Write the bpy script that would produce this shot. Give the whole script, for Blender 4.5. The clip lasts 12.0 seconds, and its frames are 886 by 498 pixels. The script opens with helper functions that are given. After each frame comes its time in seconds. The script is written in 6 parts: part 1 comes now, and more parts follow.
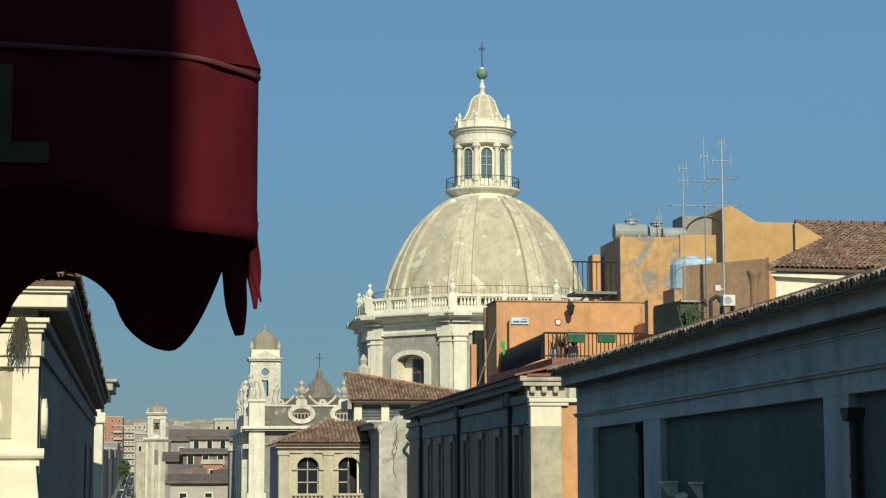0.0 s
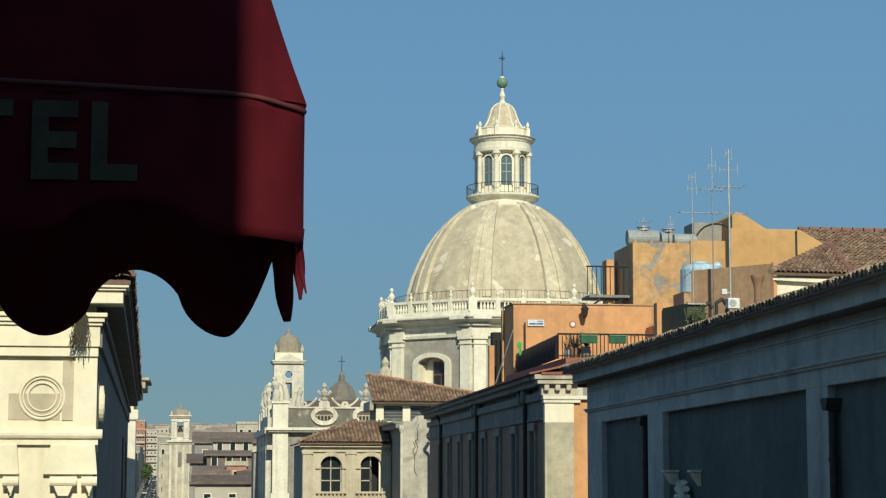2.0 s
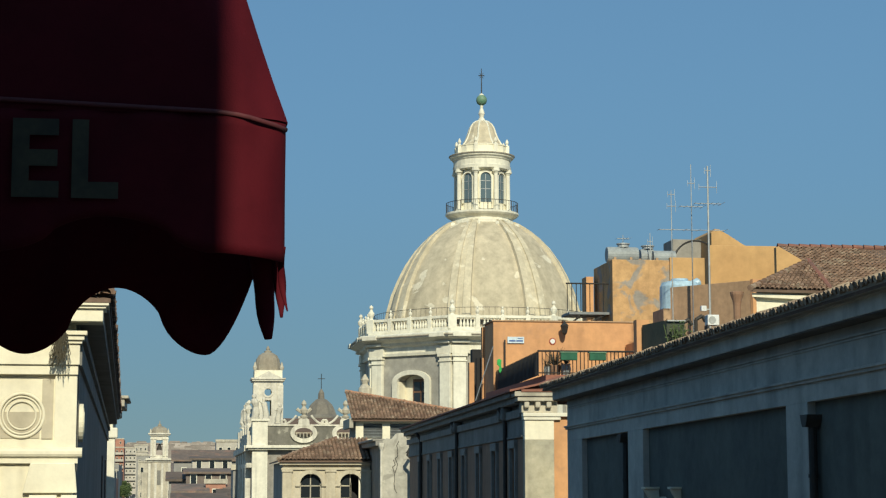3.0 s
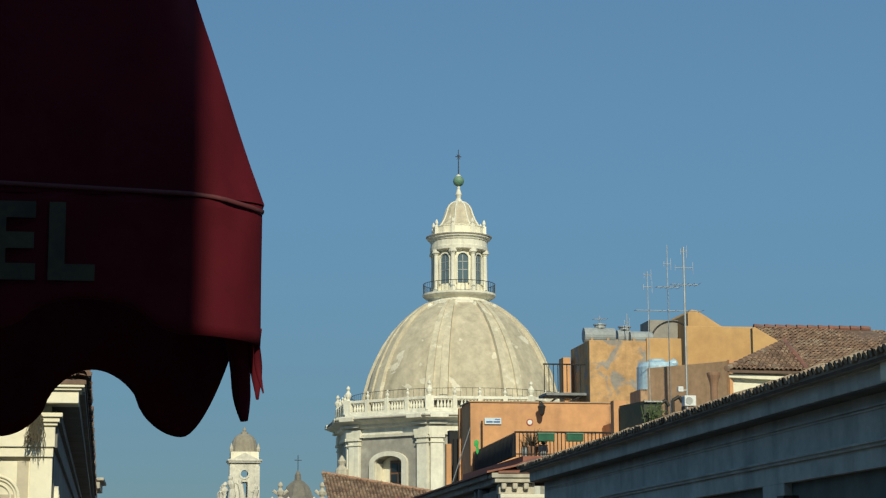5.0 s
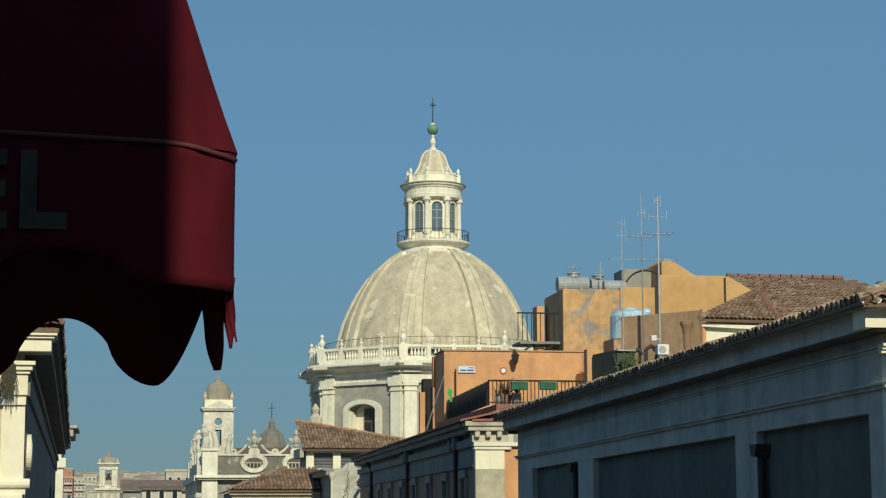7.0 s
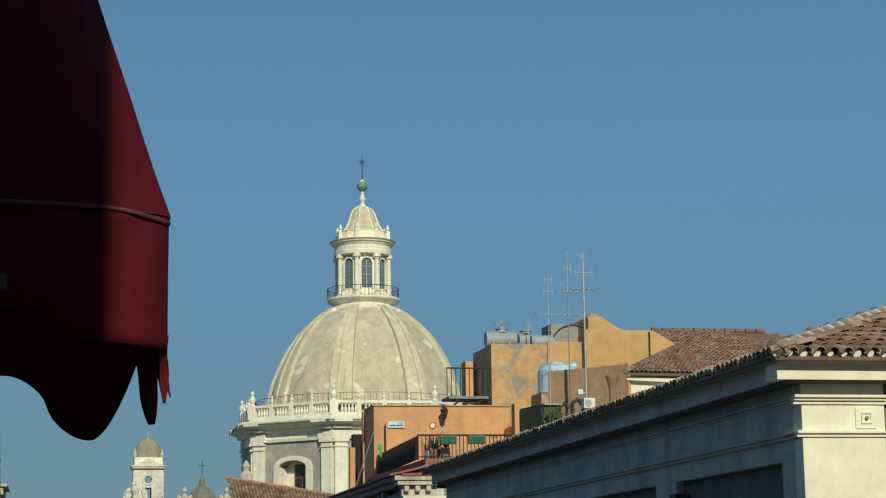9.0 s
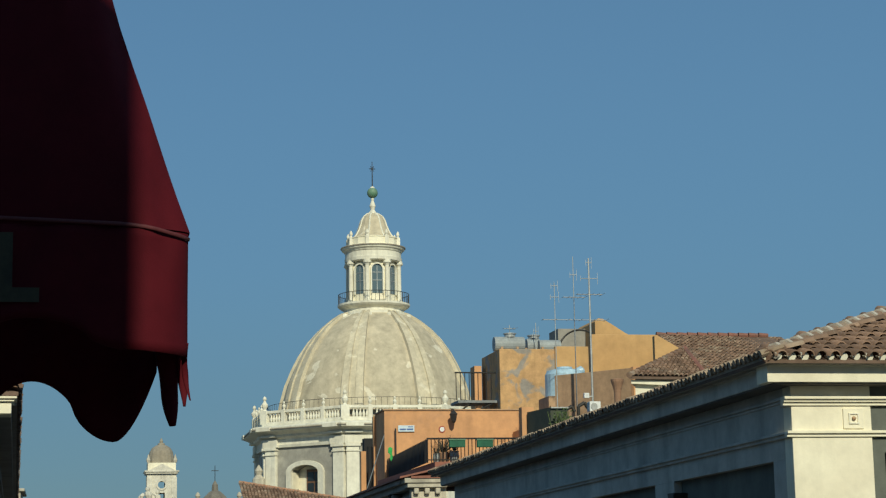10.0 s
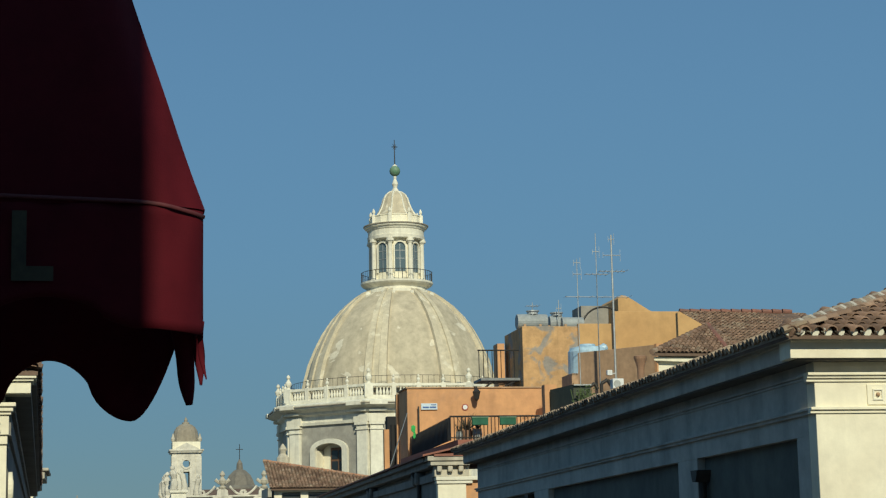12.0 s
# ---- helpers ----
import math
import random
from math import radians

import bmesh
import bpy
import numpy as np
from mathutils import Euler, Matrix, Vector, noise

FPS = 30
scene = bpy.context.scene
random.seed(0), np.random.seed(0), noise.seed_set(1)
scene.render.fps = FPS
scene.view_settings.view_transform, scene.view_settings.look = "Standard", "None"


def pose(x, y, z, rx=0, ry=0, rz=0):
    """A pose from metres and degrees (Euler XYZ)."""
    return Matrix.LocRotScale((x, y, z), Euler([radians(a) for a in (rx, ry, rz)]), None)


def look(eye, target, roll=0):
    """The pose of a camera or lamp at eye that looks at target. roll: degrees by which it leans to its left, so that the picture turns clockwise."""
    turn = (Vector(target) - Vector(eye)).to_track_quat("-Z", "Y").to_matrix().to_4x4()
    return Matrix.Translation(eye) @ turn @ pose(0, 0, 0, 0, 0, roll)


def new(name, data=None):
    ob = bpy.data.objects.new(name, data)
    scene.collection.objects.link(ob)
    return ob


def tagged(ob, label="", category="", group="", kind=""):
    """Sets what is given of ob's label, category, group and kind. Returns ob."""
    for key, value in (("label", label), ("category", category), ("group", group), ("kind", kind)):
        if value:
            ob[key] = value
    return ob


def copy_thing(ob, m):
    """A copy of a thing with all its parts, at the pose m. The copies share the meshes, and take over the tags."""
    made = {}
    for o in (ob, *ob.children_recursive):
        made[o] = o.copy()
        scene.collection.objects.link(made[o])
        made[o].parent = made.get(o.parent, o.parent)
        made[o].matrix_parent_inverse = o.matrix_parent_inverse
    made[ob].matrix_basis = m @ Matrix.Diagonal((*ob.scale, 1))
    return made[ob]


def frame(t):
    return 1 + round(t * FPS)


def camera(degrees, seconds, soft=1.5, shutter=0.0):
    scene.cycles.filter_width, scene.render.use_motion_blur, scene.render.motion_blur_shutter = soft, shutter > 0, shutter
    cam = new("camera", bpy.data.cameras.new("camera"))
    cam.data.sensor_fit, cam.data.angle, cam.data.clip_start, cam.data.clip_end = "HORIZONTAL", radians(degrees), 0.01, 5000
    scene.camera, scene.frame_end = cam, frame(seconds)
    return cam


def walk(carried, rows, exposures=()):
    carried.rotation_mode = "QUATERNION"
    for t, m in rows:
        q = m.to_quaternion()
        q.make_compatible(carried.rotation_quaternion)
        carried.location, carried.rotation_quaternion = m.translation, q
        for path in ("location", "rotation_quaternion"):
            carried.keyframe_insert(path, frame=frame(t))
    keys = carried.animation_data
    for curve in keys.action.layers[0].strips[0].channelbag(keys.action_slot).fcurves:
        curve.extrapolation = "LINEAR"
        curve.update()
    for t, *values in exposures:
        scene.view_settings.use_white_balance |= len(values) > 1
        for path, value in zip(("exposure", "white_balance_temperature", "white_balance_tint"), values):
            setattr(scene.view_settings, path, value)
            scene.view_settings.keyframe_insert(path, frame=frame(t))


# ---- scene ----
cam = camera(26.23, 12.0, soft=1.25)
# seconds, x, y, z, tilt, lean, turn
PATH = [
    (0.0, 0.340, 3.060, 14.379, 96.522, -0.163, -8.167),
    (0.5, 0.238, 2.260, 14.275, 96.642, 0.221, -7.856),
    (1.0, 0.147, 1.631, 14.188, 96.334, 0.380, -7.547),
    (1.5, 0.095, 0.849, 14.077, 96.533, 0.180, -7.831),
    (2.0, 0.018, 0.205, 14.023, 96.687, 0.072, -7.510),
    (2.5, 0.011, 0.193, 14.023, 96.821, -0.056, -7.961),
    (3.0, 0.002, 0.199, 14.025, 97.204, -0.083, -8.137),
    (3.2, 0.011, 0.172, 14.021, 97.499, -0.067, -8.131),
    (4.8, 0.012, 0.166, 14.020, 99.516, -0.301, -8.610),
    (5.0, 0.006, 0.142, 14.028, 99.628, -0.214, -8.834),
    (5.5, 0.019, 0.153, 14.035, 99.332, -0.301, -9.234),
    (6.0, 0.013, 0.180, 14.039, 98.461, -0.259, -9.451),
    (6.5, 0.008, 0.177, 14.036, 98.049, -0.139, -9.497),
    (8.5, 0.032, 0.202, 14.051, 99.003, -0.809, -11.053),
    (9.0, -0.069, -0.629, 13.943, 99.728, -0.838, -11.753),
    (9.5, -0.149, -1.409, 13.862, 100.102, -0.990, -11.779),
    (10.0, -0.215, -1.841, 13.805, 99.878, -1.059, -11.416),
    (10.5, -0.217, -1.809, 13.803, 99.843, -0.817, -10.909),
    (11.0, -0.188, -1.755, 13.806, 99.624, -0.921, -10.583),
    (11.5, -0.145, -1.696, 13.819, 99.500, -1.166, -10.487),
    (12.0, -0.126, -1.676, 13.818, 99.231, -1.244, -10.682),
]
walk(cam, [(t, pose(x, y, z, 0, 0, turn) @ pose(0, 0, 0, tilt) @ pose(0, 0, 0, 0, 0, lean))
           for t, x, y, z, tilt, lean, turn in PATH],
     [(0.0, 0.22, 6600, 0), (3.0, 0.22, 6600, 0), (5.0, 0.09, 6600, -1), (8.5, 0.04, 6550, -2), (9.5, -0.04, 6500, -2), (12.0, -0.01, 6500, -2)])

# ---- light ----
SUN_EL, SUN_AZ = 31.0, 1.0      # low sun from behind, almost along the street
sky_world = bpy.data.worlds.new("sky")
scene.world = sky_world
sky_world.use_nodes = True
wn = sky_world.node_tree
sky = wn.nodes.new("ShaderNodeTexSky")
sky.sky_type = "NISHITA"
sky.sun_disc = False
sky.sun_elevation = radians(SUN_EL)
sky.sun_rotation = radians(180.0 - SUN_AZ)
sky.altitude = 1200
sky.air_density, sky.dust_density, sky.ozone_density = 1.0, 0.0, 6.0
hazy = wn.nodes.new("ShaderNodeMix")          # thin summer haze evens the sky out
hazy.data_type = "RGBA"
hazy.inputs[0].default_value = 0.86
above = wn.nodes.new("ShaderNodeTexCoord")
height = wn.nodes.new("ShaderNodeSeparateXYZ")
shades = wn.nodes.new("ShaderNodeValToRGB")
shades.color_ramp.interpolation = "B_SPLINE"
for at, col in ((0.0, (2.15, 3.5, 4.3)), (0.06, (2.15, 3.75, 5.0)), (0.16, (2.22, 4.48, 7.35)), (0.30, (1.9, 3.88, 7.05)), (1.0, (1.6, 3.2, 5.6))):
    stop = shades.color_ramp.elements[0] if at == 0.0 else shades.color_ramp.elements[-1] if at == 1.0 else shades.color_ramp.elements.new(at)
    stop.color = (*[c / 8 for c in col], 1)
scale_up = wn.nodes.new("ShaderNodeVectorMath")
scale_up.operation = "SCALE"
scale_up.inputs["Scale"].default_value = 8.0
wn.links.new(above.outputs["Generated"], height.inputs[0])
wn.links.new(height.outputs["Z"], shades.inputs[0])
wn.links.new(shades.outputs[0], scale_up.inputs[0])
wn.links.new(scale_up.outputs[0], hazy.inputs[7])
wn.links.new(sky.outputs[0], hazy.inputs[6])
wn.links.new(hazy.outputs[2], wn.nodes["Background"].inputs[0])
wn.nodes["Background"].inputs[1].default_value = 0.062
sun = new("sun", bpy.data.lights.new("sun", "SUN"))
sun.data.energy, sun.data.angle, sun.data.color = 3.8, radians(0.6), (1.0, 0.9, 0.72)
to_sun = Vector((math.sin(radians(SUN_AZ)) * math.cos(radians(SUN_EL)),
                 -math.cos(radians(SUN_AZ)) * math.cos(radians(SUN_EL)), math.sin(radians(SUN_EL))))
sun.matrix_world = look(to_sun * 60, (0, 0, 0))


# ---- materials ----
def mat(name, col, col2=None, scale=1.0, rough=0.85, bump=0.15, metal=0.0, streak=0.0, col3=None, spots=0.0,
        per_piece=0.0, fine=14.0, patch=0.56, grime=0.22, fade=0.06):
    """A weathered surface: two colours mixed by broad noise, optional vertical streaks and patches, fine grain bump."""
    m = bpy.data.materials.new(name)
    m.use_nodes = True
    nt = m.node_tree
    bsdf = nt.nodes["Principled BSDF"]
    bsdf.inputs["Roughness"].default_value = rough
    bsdf.inputs["Metallic"].default_value = metal
    link = nt.links.new
    co = nt.nodes.new("ShaderNodeTexCoord")
    c2 = col2 or tuple(c * 0.72 for c in col)
    n1 = nt.nodes.new("ShaderNodeTexNoise")
    n1.inputs["Scale"].default_value, n1.inputs["Detail"].default_value = scale, 6
    link(co.outputs["Object"], n1.inputs["Vector"])
    ramp = nt.nodes.new("ShaderNodeMapRange")
    ramp.inputs[1].default_value, ramp.inputs[2].default_value = 0.38, 0.66
    link(n1.outputs["Fac"], ramp.inputs[0])
    mix = nt.nodes.new("ShaderNodeMix")
    mix.data_type = "RGBA"
    mix.inputs[6].default_value, mix.inputs[7].default_value = (*col, 1), (*c2, 1)
    link(ramp.outputs[0], mix.inputs[0])
    out = mix.outputs[2]
    if streak:
        mp = nt.nodes.new("ShaderNodeMapping")
        mp.inputs["Scale"].default_value = (3.0 * scale, 3.0 * scale, 0.25 * scale)
        link(co.outputs["Object"], mp.inputs[0])
        n2 = nt.nodes.new("ShaderNodeTexNoise")
        n2.inputs["Scale"].default_value, n2.inputs["Detail"].default_value = 1.0, 5
        link(mp.outputs[0], n2.inputs["Vector"])
        r2 = nt.nodes.new("ShaderNodeMapRange")
        r2.inputs[1].default_value, r2.inputs[2].default_value, r2.inputs[4].default_value = 0.5, 0.75, streak
        link(n2.outputs["Fac"], r2.inputs[0])
        mx = nt.nodes.new("ShaderNodeMix")
        mx.data_type = "RGBA"
        mx.inputs[7].default_value = (*[c * 0.4 for c in c2], 1)
        link(r2.outputs[0], mx.inputs[0])
        link(out, mx.inputs[6])
        out = mx.outputs[2]
    if col3:
        n3 = nt.nodes.new("ShaderNodeTexNoise")
        n3.inputs["Scale"].default_value, n3.inputs["Detail"].default_value = scale * 1.7, 8
        n3.inputs["Distortion"].default_value = 0.6
        link(co.outputs["Object"], n3.inputs["Vector"])
        r3 = nt.nodes.new("ShaderNodeMapRange")
        r3.inputs[1].default_value, r3.inputs[2].default_value, r3.inputs[4].default_value = patch, patch + fade, spots or 0.8
        link(n3.outputs["Fac"], r3.inputs[0])
        mx = nt.nodes.new("ShaderNodeMix")
        mx.data_type = "RGBA"
        mx.inputs[7].default_value = (*col3, 1)
        link(r3.outputs[0], mx.inputs[0])
        link(out, mx.inputs[6])
        out = mx.outputs[2]
    if per_piece:
        info = nt.nodes.new("ShaderNodeObjectInfo")
        geo = nt.nodes.new("ShaderNodeNewGeometry")
        add = nt.nodes.new("ShaderNodeMath")
        add.operation = "ADD"
        link(info.outputs["Random"], add.inputs[0])
        link(geo.outputs["Random Per Island"], add.inputs[1])
        fr = nt.nodes.new("ShaderNodeMath")
        fr.operation = "FRACT"
        link(add.outputs[0], fr.inputs[0])
        r4 = nt.nodes.new("ShaderNodeMapRange")
        r4.inputs[3].default_value, r4.inputs[4].default_value = 1 - per_piece, 1 + per_piece * 0.7
        link(fr.outputs[0], r4.inputs[0])
        hs = nt.nodes.new("ShaderNodeHueSaturation")
        link(r4.outputs[0], hs.inputs["Value"])
        link(out, hs.inputs["Color"])
        out = hs.outputs[0]
    if grime:
        n5 = nt.nodes.new("ShaderNodeTexNoise")
        n5.inputs["Scale"].default_value, n5.inputs["Detail"].default_value = scale * 5.0, 9
        n5.inputs["Roughness"].default_value = 0.7
        link(co.outputs["Object"], n5.inputs["Vector"])
        r5 = nt.nodes.new("ShaderNodeMapRange")
        r5.inputs[1].default_value, r5.inputs[2].default_value = 0.32, 0.68
        r5.inputs[3].default_value, r5.inputs[4].default_value = 1 - grime, 1 + grime * 0.55
        link(n5.outputs["Fac"], r5.inputs[0])
        hv = nt.nodes.new("ShaderNodeHueSaturation")
        link(r5.outputs[0], hv.inputs["Value"])
        link(out, hv.inputs["Color"])
        out = hv.outputs[0]
    link(out, bsdf.inputs["Base Color"])
    if bump:
        nb = nt.nodes.new("ShaderNodeTexNoise")
        nb.inputs["Scale"].default_value, nb.inputs["Detail"].default_value = fine, 6
        link(co.outputs["Object"], nb.inputs["Vector"])
        bp = nt.nodes.new("ShaderNodeBump")
        bp.inputs["Strength"].default_value, bp.inputs["Distance"].default_value = bump, 0.02
        link(nb.outputs["Fac"], bp.inputs["Height"])
        link(bp.outputs[0], bsdf.inputs["Normal"])
    return m


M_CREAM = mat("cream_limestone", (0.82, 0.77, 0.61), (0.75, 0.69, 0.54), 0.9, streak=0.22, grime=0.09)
M_DOME = mat("dome_render", (0.555, 0.482, 0.352), (0.475, 0.417, 0.305), 0.33, streak=0.35, col3=(0.74, 0.685, 0.55), spots=0.75, bump=0.4, fine=4, patch=0.635, fade=0.02, grime=0.24)
M_RIB = mat("dome_rib_render", (0.595, 0.528, 0.39), (0.51, 0.453, 0.338), 0.5, streak=0.3, col3=(0.72, 0.67, 0.54), spots=0.6, patch=0.6)
M_GREYPL = mat("grey_plaster", (0.30, 0.28, 0.25), (0.24, 0.23, 0.21), 0.7, streak=0.3)
M_WHITEST = mat("white_stone", (0.785, 0.755, 0.635), (0.675, 0.64, 0.535), 0.8, streak=0.34, grime=0.12)
M_OLDST = mat("weathered_stone", (0.55, 0.50, 0.40), (0.40, 0.37, 0.31), 0.6, streak=0.5)
M_TILE = mat("terracotta", (0.20, 0.122, 0.084), (0.275, 0.185, 0.13), 1.1, rough=0.9, bump=0.4, col3=(0.38, 0.315, 0.235), spots=0.5, per_piece=0.4, fine=25)
M_TILEBED = mat("tile_bed", (0.13, 0.085, 0.06), (0.18, 0.12, 0.09), 2.0, rough=0.95)
M_MORTAR = mat("ridge_mortar", (0.50, 0.46, 0.40), (0.36, 0.32, 0.27), 3.0)
# Facade plaster greyed to carry the street side's shade; the lit end is cream.
M_BLUEGREY = mat("shade_grey_facade", (0.55, 0.53, 0.47), (0.44, 0.43, 0.39), 0.5, streak=0.5)
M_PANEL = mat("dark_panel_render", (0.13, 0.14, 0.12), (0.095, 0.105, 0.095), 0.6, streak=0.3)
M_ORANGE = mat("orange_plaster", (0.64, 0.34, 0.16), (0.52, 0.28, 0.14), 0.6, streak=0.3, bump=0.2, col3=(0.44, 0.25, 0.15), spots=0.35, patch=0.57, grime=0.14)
M_OCHRE = mat("peeling_ochre_plaster", (0.55, 0.338, 0.147), (0.49, 0.29, 0.124), 0.5, streak=0.25, grime=0.14)
M_PEEL = mat("flaking_ochre_plaster", (0.55, 0.34, 0.158), (0.46, 0.275, 0.133), 0.62, col3=(0.27, 0.255, 0.235), spots=0.92, streak=0.5, patch=0.505, fade=0.05, grime=0.28)
M_BROWN = mat("brown_render", (0.47, 0.305, 0.185), (0.38, 0.25, 0.152), 0.9, streak=0.35)
# Orange plaster darkened to hold the street front's shade; also colours the clay pots.
M_TERRAPL = mat("shaded_plaster_and_pots", (0.36, 0.205, 0.125), (0.29, 0.175, 0.115), 0.5, streak=0.35)
M_IRON = mat("dark_iron", (0.02, 0.02, 0.02), (0.035, 0.03, 0.025), 6, rough=0.6, bump=0.1)
M_STEEL = mat("galvanised_steel", (0.42, 0.44, 0.45), (0.33, 0.34, 0.34), 4, rough=0.5, metal=0.4, bump=0.05)
M_TANK = mat("grey_tank", (0.22, 0.24, 0.25), (0.17, 0.18, 0.19), 2, rough=0.6, bump=0.05)
M_BLUETANK = mat("pale_blue_plastic", (0.42, 0.58, 0.70), (0.36, 0.50, 0.62), 1.5, rough=0.45, bump=0.03, streak=0.3)
M_ZINC = mat("dull_zinc_tank", (0.33, 0.36, 0.37), (0.26, 0.28, 0.29), 2, rough=0.6, bump=0.05)
M_WOOD = mat("brown_timber", (0.20, 0.10, 0.05), (0.14, 0.07, 0.04), 4, rough=0.6)
M_COPPER = mat("verdigris_copper", (0.10, 0.22, 0.14), (0.16, 0.26, 0.17), 2.5, rough=0.6, bump=0.1)
M_ASPHALT = mat("asphalt", (0.05, 0.05, 0.05), (0.065, 0.063, 0.06), 0.3, bump=0.2)
M_GROUND = mat("dry_ground", (0.17, 0.15, 0.12), (0.12, 0.12, 0.09), 0.01, bump=0.1)
M_PAVE = mat("pavement_stone", (0.22, 0.21, 0.19), (0.17, 0.16, 0.15), 0.4)
M_REDROOF = mat("red_coated_roof", (0.30, 0.12, 0.08), (0.25, 0.11, 0.08), 0.8)
M_AWNING = mat("maroon_awning_canvas", (0.080, 0.0060, 0.0115), (0.066, 0.0052, 0.0100), 1.5, rough=0.8, bump=0.12, fine=60, grime=0.08)
M_AWNING.node_tree.nodes["Principled BSDF"].inputs["Specular IOR Level"].default_value = 0.1
M_PIPING = mat("faded_red_piping", (0.11, 0.018, 0.02), (0.085, 0.014, 0.017), 4, rough=0.7)
M_LETTER = mat("pale_lettering", (0.058, 0.047, 0.022), (0.034, 0.027, 0.014), 3, rough=0.7)
M_WHITE = mat("white_enamel", (0.75, 0.76, 0.76), (0.68, 0.70, 0.70), 3, rough=0.4, bump=0.02)
M_BLUEINK = mat("blue_ink", (0.05, 0.12, 0.35), None, 3, rough=0.5, bump=0.0)
M_GREEN = mat("green_cloth", (0.03, 0.14, 0.08), (0.02, 0.10, 0.06), 3)
M_LEAF = mat("leaf_green", (0.06, 0.10, 0.03), (0.09, 0.12, 0.04), 3, per_piece=0.4)
M_DRYGRASS = mat("dry_weed", (0.075, 0.06, 0.035), (0.05, 0.045, 0.03), 3)
M_CAR = mat("car_paint", (0.35, 0.36, 0.38), (0.30, 0.31, 0.33), 0.3, rough=0.35, bump=0.0, per_piece=0.8)
M_RUBBER = mat("rubber", (0.02, 0.02, 0.02), None, 3)
M_APART = mat("apartment_render", (0.36, 0.32, 0.29), (0.30, 0.25, 0.22), 0.02, per_piece=0.4)
M_APARTRED = mat("apartment_red_render", (0.42, 0.20, 0.14), (0.36, 0.19, 0.14), 0.08, per_piece=0.2)
M_HOTEL = mat("hotel_render", (0.22, 0.19, 0.16), (0.18, 0.16, 0.13), 0.4, streak=0.2)


def glass(name, col, rough):
    m = bpy.data.materials.new(name)
    m.use_nodes = True
    b = m.node_tree.nodes["Principled BSDF"]
    b.inputs["Base Color"].default_value = (*col, 1)
    b.inputs["Roughness"].default_value = rough
    b.inputs["IOR"].default_value = 1.5
    b.inputs["Specular IOR Level"].default_value = 0.6
    return m


M_GLASS = glass("dark_window_glass", (0.02, 0.025, 0.03), 0.08)
# Glass with sky light put into its colour, for the lantern panes.
M_SKYGLASS = glass("sky_toned_glass", (0.10, 0.14, 0.16), 0.12)
M_TAN = mat("tan_limestone", (0.56, 0.50, 0.385), (0.49, 0.43, 0.325), 0.9, streak=0.35, grime=0.15)
M_DIRTY = mat("sooty_white_stone", (0.70, 0.66, 0.56), (0.55, 0.52, 0.45), 0.7, streak=0.5)
# Sooty stone; its dark tone also stands in for shadow behind the balusters.
M_SOOT_SHADE = mat("soot_and_shade_stone", (0.28, 0.24, 0.185), (0.38, 0.34, 0.27), 0.8, streak=0.4)
# Plaster darkened so that the shade of street-facing sides is in its colour.
M_SHADEWALL = mat("shade_toned_render", (0.25, 0.24, 0.22), (0.19, 0.185, 0.17), 0.5, streak=0.4)
# Black for slabs that stand in for the darkness inside openings.
M_DARK = mat("unlit_interior", (0.02, 0.02, 0.022), None, 1, bump=0.0)


# ---- mesh helpers ----
def box(bm, x0, x1, y0, y1, z0, z1):
    v = [bm.verts.new((x, y, z)) for x in (x0, x1) for y in (y0, y1) for z in (z0, z1)]
    for f in ((0, 1, 3, 2), (4, 6, 7, 5), (0, 4, 5, 1), (2, 3, 7, 6), (0, 2, 6, 4), (1, 5, 7, 3)):
        bm.faces.new([v[i] for i in f])
    return v


def prism(bm, pts, axis, a, b):
    """A polygon drawn in the two other axes, extruded along axis from a to b."""
    def put(p, w):
        return {"x": (w, p[0], p[1]), "y": (p[0], w, p[1]), "z": (p[0], p[1], w)}[axis]
    lo = [bm.verts.new(put(p, a)) for p in pts]
    hi = [bm.verts.new(put(p, b)) for p in pts]
    n = len(pts)
    bm.faces.new(lo)
    bm.faces.new(hi[::-1])
    for i in range(n):
        bm.faces.new((lo[i], lo[(i + 1) % n], hi[(i + 1) % n], hi[i]))


def lathe(bm, prof, cx, cy, n=16, phase=0.0, caps=True):
    rings = [[bm.verts.new((cx + r * math.sin(phase + k * math.tau / n), cy - r * math.cos(phase + k * math.tau / n), z))
              for k in range(n)] for r, z in prof]
    for a, b in zip(rings, rings[1:]):
        for k in range(n):
            bm.faces.new((a[k], a[(k + 1) % n], b[(k + 1) % n], b[k]))
    if caps:
        bm.faces.new(rings[0][::-1])
        bm.faces.new(rings[-1])


def rod(bm, p, q, r, n=6, r2=None):
    p, q = Vector(p), Vector(q)
    d = (q - p).normalized()
    a = d.orthogonal().normalized()
    b = d.cross(a)
    r2 = r if r2 is None else r2
    lo = [bm.verts.new(p + r * (a * math.cos(k * math.tau / n) + b * math.sin(k * math.tau / n))) for k in range(n)]
    hi = [bm.verts.new(q + r2 * (a * math.cos(k * math.tau / n) + b * math.sin(k * math.tau / n))) for k in range(n)]
    bm.faces.new(lo[::-1])
    bm.faces.new(hi)
    for k in range(n):
        bm.faces.new((lo[k], lo[(k + 1) % n], hi[(k + 1) % n], hi[k]))


